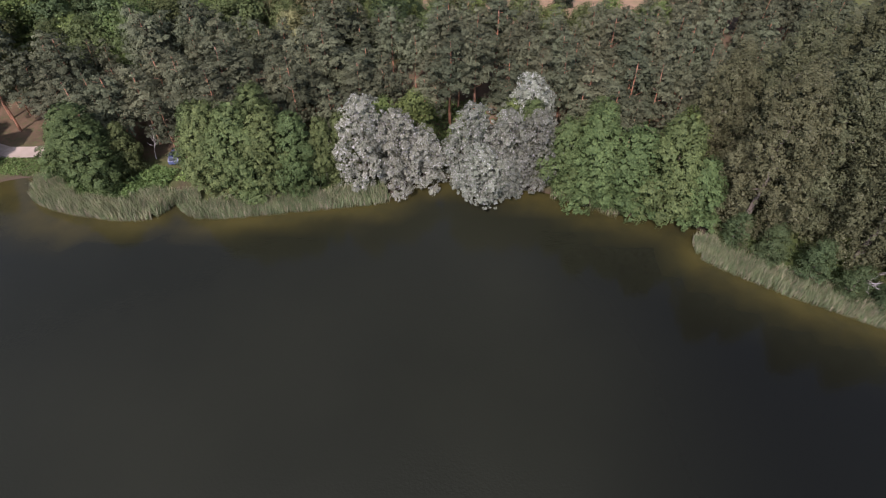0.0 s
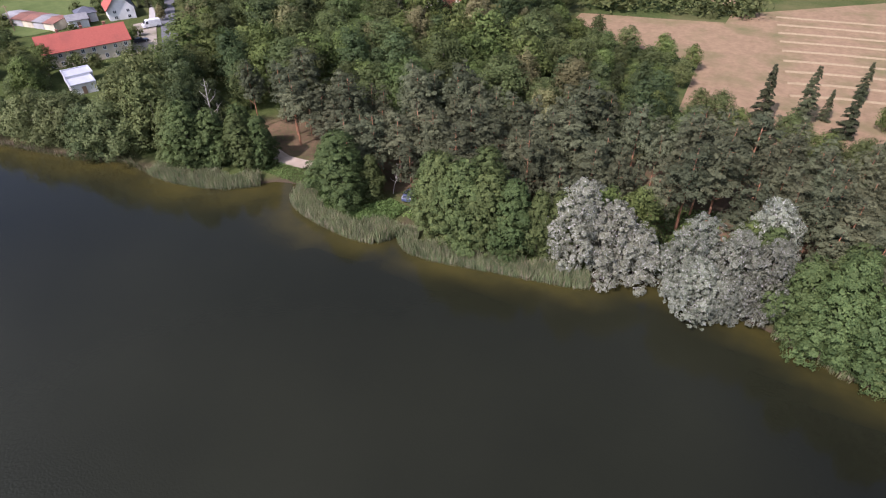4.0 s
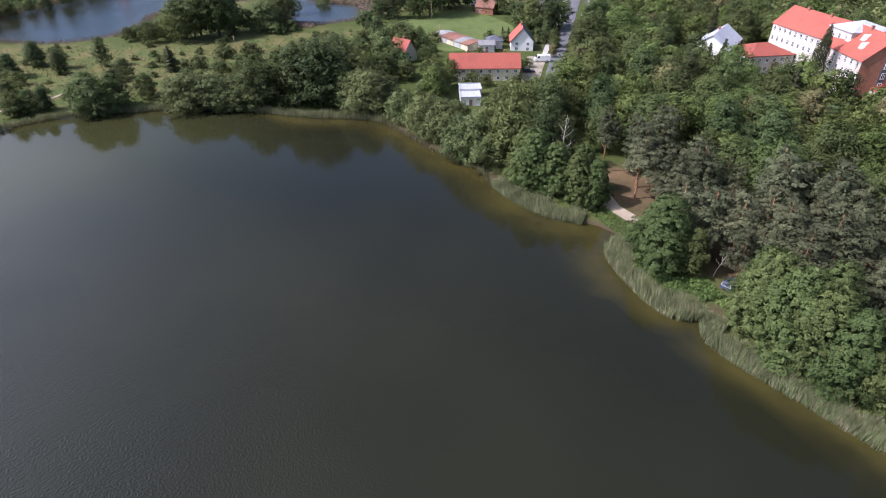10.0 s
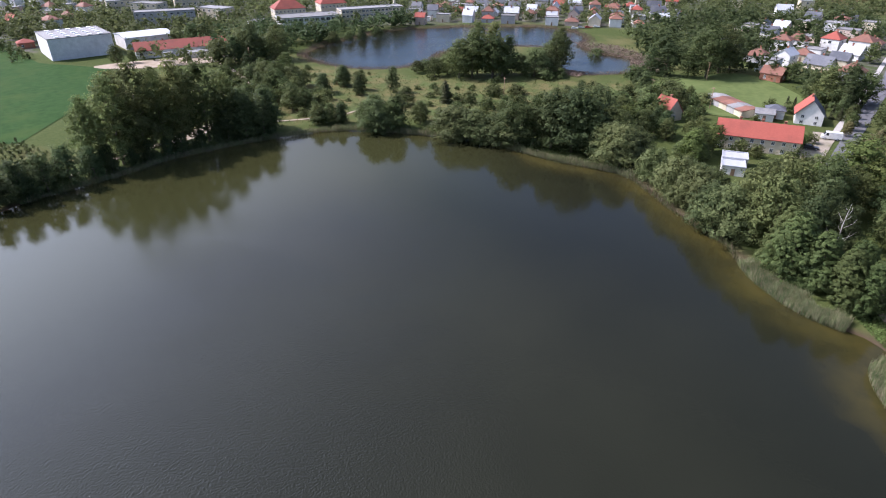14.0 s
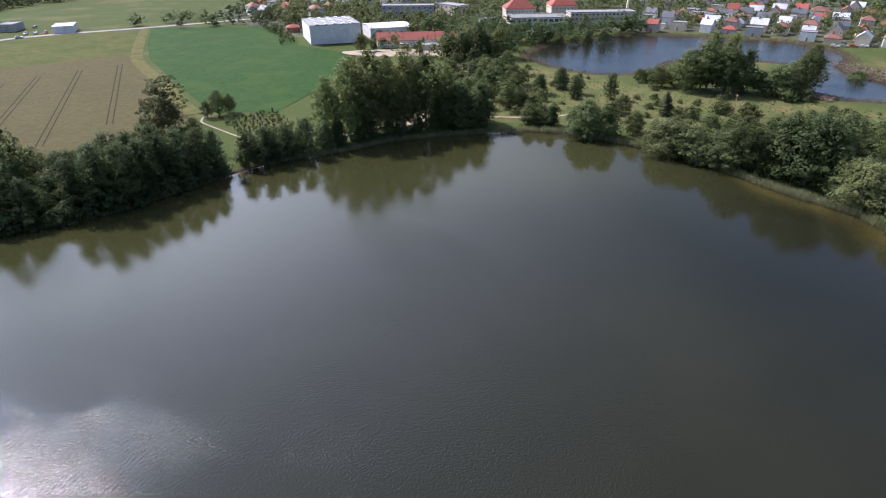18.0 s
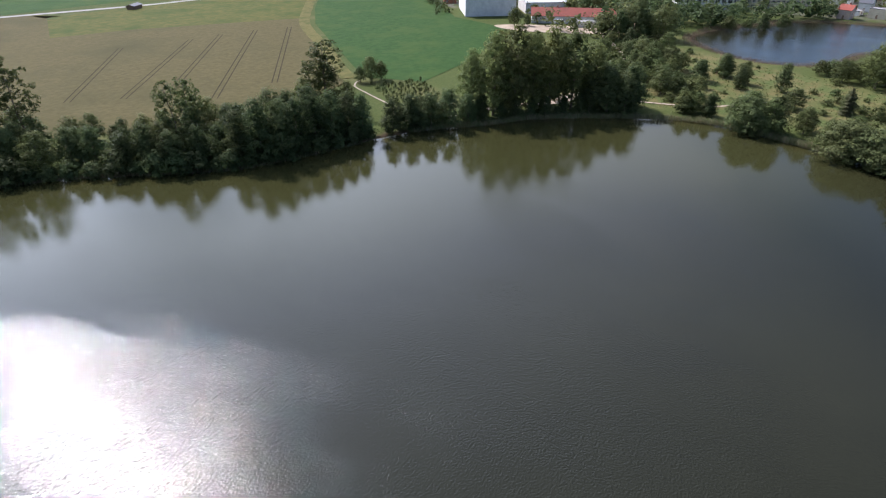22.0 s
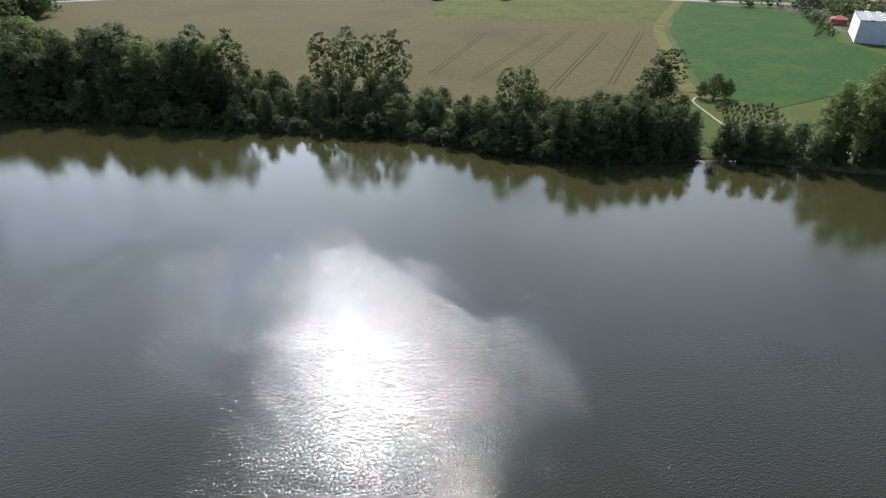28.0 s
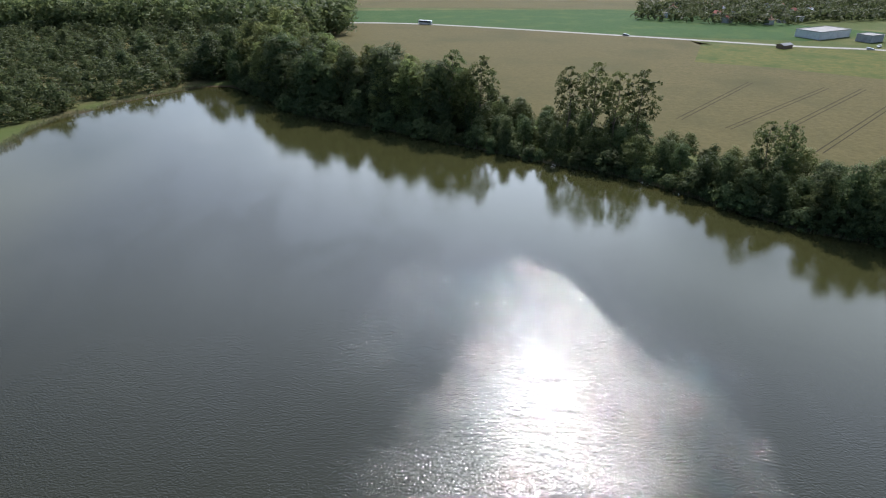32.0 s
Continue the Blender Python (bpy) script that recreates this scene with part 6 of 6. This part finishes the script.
# ---- reeds, herbs and distant woods ----
def reeds(name, boxes, width, per_m2, height, material, label, category, seed, line=None):
    """Upright blades over a band on the landward side of the lake's edge, within boxes x0, x1, y0, y1."""
    rng = np.random.default_rng(seed)
    line = LAKE if line is None else line
    ab = np.roll(line, -1, 0) - line
    nrm = np.stack([-ab[:, 1], ab[:, 0]], 1) / np.linalg.norm(ab, axis=1)[:, None]
    probe = off_shore(line[:4] + ab[:4] / 2 + nrm[:4] * 0.5, line).mean()
    nrm *= 1 if probe > 0 else -1
    roots = []
    for p, v, n in zip(line, ab, nrm):
        if not any(x0 <= p[0] <= x1 and y0 <= p[1] <= y1 for x0, x1, y0, y1 in boxes):
            continue
        w = width * (0.8 + 0.5 * noise.noise((p[0] * 0.15, p[1] * 0.15, 2)))
        k = int(np.linalg.norm(v) * w * per_m2)
        q = rng.random((k, 2))
        roots.append(p + v * q[:, :1] + n * (q[:, 1:] * w - 1.2))
    r = np.concatenate(roots)
    k = len(r)
    clump = np.array([noise.noise((x * 0.5, y * 0.5, 9)) for x, y in r])
    h = height * (0.85 + 0.35 * clump + rng.uniform(-0.2, 0.2, k))
    base = np.concatenate([r, np.full((k, 1), -0.1)], 1)
    bend = rng.normal(size=(k, 2)) * 0.13 * h[:, None]
    tip = base + np.concatenate([bend, h[:, None]], 1)
    ang = rng.random(k) * math.tau
    side = np.stack([np.cos(ang), np.sin(ang), np.zeros(k)], 1) * rng.uniform(0.022, 0.055, (k, 1))
    mid = base * 0.45 + tip * 0.55 - np.concatenate([bend * 0.2, np.zeros((k, 1))], 1)
    v = np.stack([base, mid - side, tip, mid + side], 1).reshape(-1, 3)
    me = mesh_of(name, v, np.arange(4 * k).reshape(-1, 4))
    me.materials.append(material)
    return tagged(new(name, me), label, category, kind="stuff")


reeds("green_reeds", [(-46, -12, 66, 78), (-104, -80, 64, 78), (36, 72, 42, 66)], 5.2, 80, 2.4, REED, "green reed belt standing in the shallow water", "reeds", 1)
reeds("pale_reeds", [(-73, -47, 66, 75)], 6.2, 80, 2.4, REED, "green and straw-coloured reed belt", "reeds", 2)
reeds("pale_reeds", [(16, 27, 70, 78)], 2.0, 24, 1.6, REED, "small clump of pale reeds", "reeds", 3)
reeds("pale_reeds", [(-204, -150, -30, 62)], 3.4, 34, 2.4, REED, "long straw-coloured reed belt on the far shore", "reeds", 4)
reeds("green_reeds", [(-202, -140, -102, -30)], 2.8, 26, 2.0, REED, "narrow green reed belt on the far shore", "reeds", 5)
reeds("green_reeds", [(95, 145, -285, -180)], 4.0, 8, 2.0, REED, "green reed belt at the lake's end", "reeds", 6)
reeds("green_reeds", [(-135, 60, -250, -108)], 2.0, 10, 1.6, REED, "narrow reed fringe under the shore trees", "reeds", 7)


reeds("pale_reeds", [(-450, -250, -100, 140)], 8.0, 5, 1.7, STRAWREED, "straw-coloured reed bed round the pond", "reeds", 9, POND)
reeds("green_reeds", [(-160, -104, 54, 72)], 2.0, 16, 1.8, REED, "narrow green reed fringe under willows", "reeds", 8)


def herbs(name, outline, count, size, material, label, category, seed, lift=(0.1, 0.6)):
    rng = np.random.default_rng(seed)
    p = np.array(outline, float)
    q = rng.uniform(p.min(0), p.max(0), (count * 3, 2))
    q = q[off_shore(q, p) < 0][:count]
    z = np.array([land(x, y) for x, y in q]) + rng.uniform(*lift, len(q))
    nrm = unit(rng.normal(size=(len(q), 3)) * 0.6 + np.array([0, -0.2, 1]))
    v, f = sprays(rng, np.concatenate([q, z[:, None]], 1), nrm, size)
    me = mesh_of(name, v, f)
    me.materials.append(material)
    return tagged(new(name, me), label, category, kind="stuff")


herbs("herbs", [(-70, 74.5), (-60, 71.5), (-51, 72.5), (-49.5, 80), (-54, 81), (-58, 75), (-68, 77)], 3200, 0.28, HERB, "bright green herbs on the bank", "herbs", 1, (0.1, 0.9))
herbs("grass", [(-86, 78), (-72, 78), (-71, 83), (-86, 82.5)], 2200, 0.2, HERB, "green grass beside the path", "grass", 2, (0.0, 0.3))
herbs("grass", [(-49.5, 77.5), (-45, 77.5), (-46, 82), (-49, 82)], 500, 0.2, HERB, "green grass by the inlet", "grass", 3, (0.0, 0.3))
herbs("undergrowth", [(-8, 88), (4, 88), (4, 106), (-8, 104)], 3500, 0.3, LIME, "low green undergrowth between pines", "undergrowth", 4, (0.0, 0.5))
herbs("undergrowth", [(-45, 85), (50, 86), (60, 110), (-45, 104)], 3000, 0.35, BROAD, "low green undergrowth between pines", "undergrowth", 6, (0.0, 0.6))
herbs("heath_grass", HEATH, 6000, 0.4, BROAD, "tufts of green grass on the heath", "grass", 5, (0.0, 0.3))


def woods(name, outline, gap, hmin, hmax, seed, leafm, label, clear=3.0, avoid=(), share=1.0, sprays_each=34, near_homes=8.0, wide=(1.0, 1.6), jitter=0.4, fine=1.0):
    """Far trees that nobody could count, as one object: trunks and crowns of sprays."""
    rng = np.random.default_rng(seed)
    models = []
    for k in range(3):
        lobes = dome_lobes(rng, 1.0, 0.36, 0.08, 5, 0.46, 2.4, 0.7, 0.3)
        c = lobed_crown(rng, "far_crown", lobes, sprays_each * 2, 0.55 / math.sqrt(sprays_each * 2) * fine, core=0.7, per=7)
        co = np.zeros(len(c.vertices) * 3); c.vertices.foreach_get("co", co)
        ix = np.zeros(len(c.polygons) * 4, int); c.loops.foreach_get("vertex_index", ix)
        models.append((co.reshape(-1, 3), ix.reshape(-1, 4)))
        bpy.data.meshes.remove(c)
    p = np.array(outline, float)
    lo, hi = p.min(0), p.max(0)
    nx, ny = int((hi[0] - lo[0]) / gap) + 1, int((hi[1] - lo[1]) / gap) + 1
    q = np.stack(np.meshgrid(np.arange(nx), np.arange(ny)), -1).reshape(-1, 2) * gap + lo + rng.uniform(-jitter, jitter, (nx * ny, 2)) * gap
    ok = (off_shore(q, p) < 0) & (rng.random(len(q)) < share) & (np.array([shore(x, y) for x, y in q]) > clear)
    for area in avoid:
        ok &= off_shore(q, np.array(area, float)) > 2
    if near_homes:
        spots = np.array([(a, b, r * 0.75) for a, b, r in TAKEN])
        ok &= (np.linalg.norm(q[:, None] - spots[None, :, :2], axis=2) > spots[None, :, 2]).all(1)
    vs, fs, n = [], [], 0
    for x, y in q[ok]:
        v, f = models[rng.integers(3)]
        h = rng.uniform(hmin, hmax)
        w = h * rng.uniform(*wide)
        a = rng.random() * math.tau
        r = np.array([[math.cos(a), -math.sin(a)], [math.sin(a), math.cos(a)]])
        o = np.empty_like(v)
        o[:, :2] = v[:, :2] @ r.T * w + (x, y)
        o[:, 2] = v[:, 2] * h + LAND - 0.1
        vs.append(o); fs.append(f + n); n += len(v)
    me = mesh_of(name, np.concatenate(vs), np.concatenate(fs))
    me.materials.append(leafm)
    return tagged(new(name, me), label, "woods", kind="stuff")


ROADS = (ROAD_STRIP, corridor([(120, -500), (62, -496), (-9, -486), (-142, -430), (-238, -386), (-289, -369), (-340, -326), (-400, -280)], 7))
woods("bank_shrubs", [(104, -284), (130, -256), (148, -216), (160, -214), (150, -250), (124, -290), (108, -298)], 4.4, 1.2, 4.5, 21, BROAD, "light green shrubs on the bank at the lake's end", 2, near_homes=0, sprays_each=30, wide=(1.4, 2.4), jitter=0.9, share=0.7)
woods("young_woodland", [(96, -286), (130, -254), (146, -214), (190, -210), (300, -330), (330, -480), (130, -470), (70, -420), (78, -330)], 6.6, 3, 10, 1, DARK, "young green woodland at the lake's end", 6, near_homes=0, sprays_each=110, wide=(1.0, 1.6), jitter=0.8, fine=1.45)
woods("old_woodland", [(70, -400), (130, -440), (330, -450), (400, -560), (60, -560), (50, -440)], 10, 15, 26, 2, DARK, "tall dark woodland behind the lake", near_homes=0, sprays_each=120, wide=(1.0, 1.4), fine=1.4)
woods("town_trees", [(-425, -240), (-400, -290), (-480, -350), (-560, -360), (-560, 400), (-500, 420), (-420, 310), (-380, 270), (-440, 200), (-400, 140), (-418, 100), (-440, 40), (-430, -10), (-400, -60), (-395, -130)],
      9.4, 5, 11, 3, FARLEAF, "green trees between the houses of the town", 5, ROADS, 0.72, sprays_each=44, fine=1.2)
woods("town_trees", [(-560, -360), (-760, -420), (-900, 0), (-760, 420), (-560, 400)], 13, 7, 12, 33, FARLEAF, "distant green trees between the houses of the town", 5, (), 0.7, sprays_each=20)
woods("town_trees", [(-300, 150), (-262, 176), (-225, 180), (-190, 150), (-205, 145), (-240, 160), (-275, 150), (-300, 120), (-330, 120), (-400, 140), (-440, 200), (-400, 300), (-330, 260)], 8, 6, 13, 4, FARLEAF, "green trees beside the road", 5, (ROAD_STRIP,), 0.85)
herbs("straw_reeds", [(-356, 90), (-326, 95), (-310, 109), (-284, 101), (-272, 114), (-300, 126), (-345, 110)], 3200, 0.5, STRAWREED, "straw-coloured reed bed between the ponds", "reeds", 21, (0.2, 1.3))
herbs("straw_reeds", [(-312, 73), (-290, 67), (-280, 79), (-270, 72), (-288, 54), (-316, 60)], 2400, 0.5, STRAWREED, "straw-coloured reed bed at the small pond", "reeds", 22, (0.2, 1.3))
woods("pond_trees", [(-330, 122), (-298, 124), (-285, 132), (-300, 160), (-345, 168), (-385, 152), (-378, 118)], 8, 4, 9, 23, BROAD, "green bushes and trees beyond the small pond", near_homes=6, share=0.8)
woods("hall_trees", [(-300, -92), (-296, -118), (-322, -146), (-352, -172), (-374, -205), (-372, -250), (-440, -310), (-450, -120), (-340, -92)], 8.5, 6, 12, 24, FARLEAF, "green trees between the halls", near_homes=8, share=0.75)
woods("pond_trees", [(-395, -130), (-400, -60), (-432, -20), (-425, 10), (-408, -10), (-380, -46), (-336, -70), (-310, -80), (-318, -105), (-350, -110)], 8, 7, 13, 5, DARK, "dark trees round the pond", 3, (), 0.9)
woods("roadside_wood", [(-185, 152), (-240, 205), (-310, 268), (-400, 330), (-380, 420), (-260, 420), (-150, 330), (-100, 262), (-160, 258), (-200, 200)], 10, 9, 16, 6, BROAD, "green wood beyond the road", 5, (ROAD_STRIP, HOSPITAL), 0.8)
woods("far_hedge", [(-60, 262), (-10, 268), (60, 310), (60, 330), (-70, 282)], 7, 7, 11, 7, DARK, "hedge between the meadows", near_homes=0)
woods("far_hedge", [(-62, 220), (-56, 219), (-30, 227), (-3, 235), (-1, 246), (-30, 244), (-60, 240)], 6, 6, 10, 8, BROAD, "hedge between the meadows", near_homes=0)
woods("allotment_trees", [(-180, -512), (-270, -470), (-330, -500), (-560, -520), (-600, -700), (-220, -620)], 7, 5, 9, 9, DARK, "dark trees between the allotments", near_homes=6, share=0.85, sprays_each=14)
woods("field_edge_trees", [(-372, -250), (-330, -330), (-350, -345), (-420, -300), (-400, -250)], 8, 6, 11, 10, DARK, "row of trees at the field's edge", avoid=ROADS, share=0.6)
woods("field_edge_trees", [(-376, -246), (-318, -196), (-314, -204), (-370, -254)], 5, 2.5, 6, 11, BROAD, "hedge at the edge of the green field", near_homes=0)
woods("horizon_woods", [(-900, 500), (-500, 520), (-300, 640), (200, 800), (200, 900), (-900, 900)], 24, 10, 16, 12, DARK, "distant dark woods", near_homes=0, share=0.7, sprays_each=10)
woods("horizon_woods", [(-900, -420), (-560, -420), (-600, -720), (-900, -900)], 20, 8, 14, 13, DARK, "distant dark woods", near_homes=6, share=0.6, sprays_each=10)

# tree nursery in rows
rngn = random.Random(4)
NURSERY = np.array([(-177, -146), (-191, -131), (-177, -112), (-155, -114), (-163, -128)], float)
for i in range(16):
    for j in range(14):
        x, y = -196 + i * 2.7 + j * 0.9 + rngn.uniform(-0.4, 0.4), -152 + j * 2.9 + i * 0.6 + rngn.uniform(-0.4, 0.4)
        if in_poly([(x, y)], NURSERY)[0]:
            plant("sapling", x, y, rngn.uniform(1.3, 2.4), group="saplings of the nursery")

# dead trees
def dead_tree(x, y, h, lean, label, seed, thick=0.2, name="dead_tree"):
    rng = np.random.default_rng(seed)
    ob = thing(name, pose(x, y, land(x, y) - 0.2, lean, 0, rng.uniform(0, 360)), label, "dead tree")
    part("trunk", trunk_mesh(rng, "trunk", h, thick, 0, lean=0.04, tip=0.12), DEADWOOD, ob)
    for i in range(12):
        bm = bmesh.new()
        u = 0.35 + 0.6 * i / 12
        a = i * 2.4
        ln = h * 0.16 * (1.2 - u)
        e = Vector((math.cos(a) * ln, math.sin(a) * ln, u * h + ln * 0.9))
        tube(bm, (0, 0, u * h), e, thick * 0.4 * (1.2 - u), 0.03, 5)
        tube(bm, e, e + Vector((math.cos(a + 0.6) * ln * 0.5, math.sin(a + 0.6) * ln * 0.5, ln * 0.7)), 0.03, 0.012, 4)
        part("branch", bm, DEADWOOD, ob)


dead_tree(-97.5, 80, 17, 2, "bare bleached dead tree among alders", 1)
dead_tree(-55, 83.5, 7.5, 12, "pale leaning birch trunk beside the car", 2, 0.07)
dead_tree(61, 61, 12, 38, "grey fallen dead branches under the poplars", 3)
dead_tree(57, 60, 9, 50, "grey fallen dead branches under the poplars", 4)
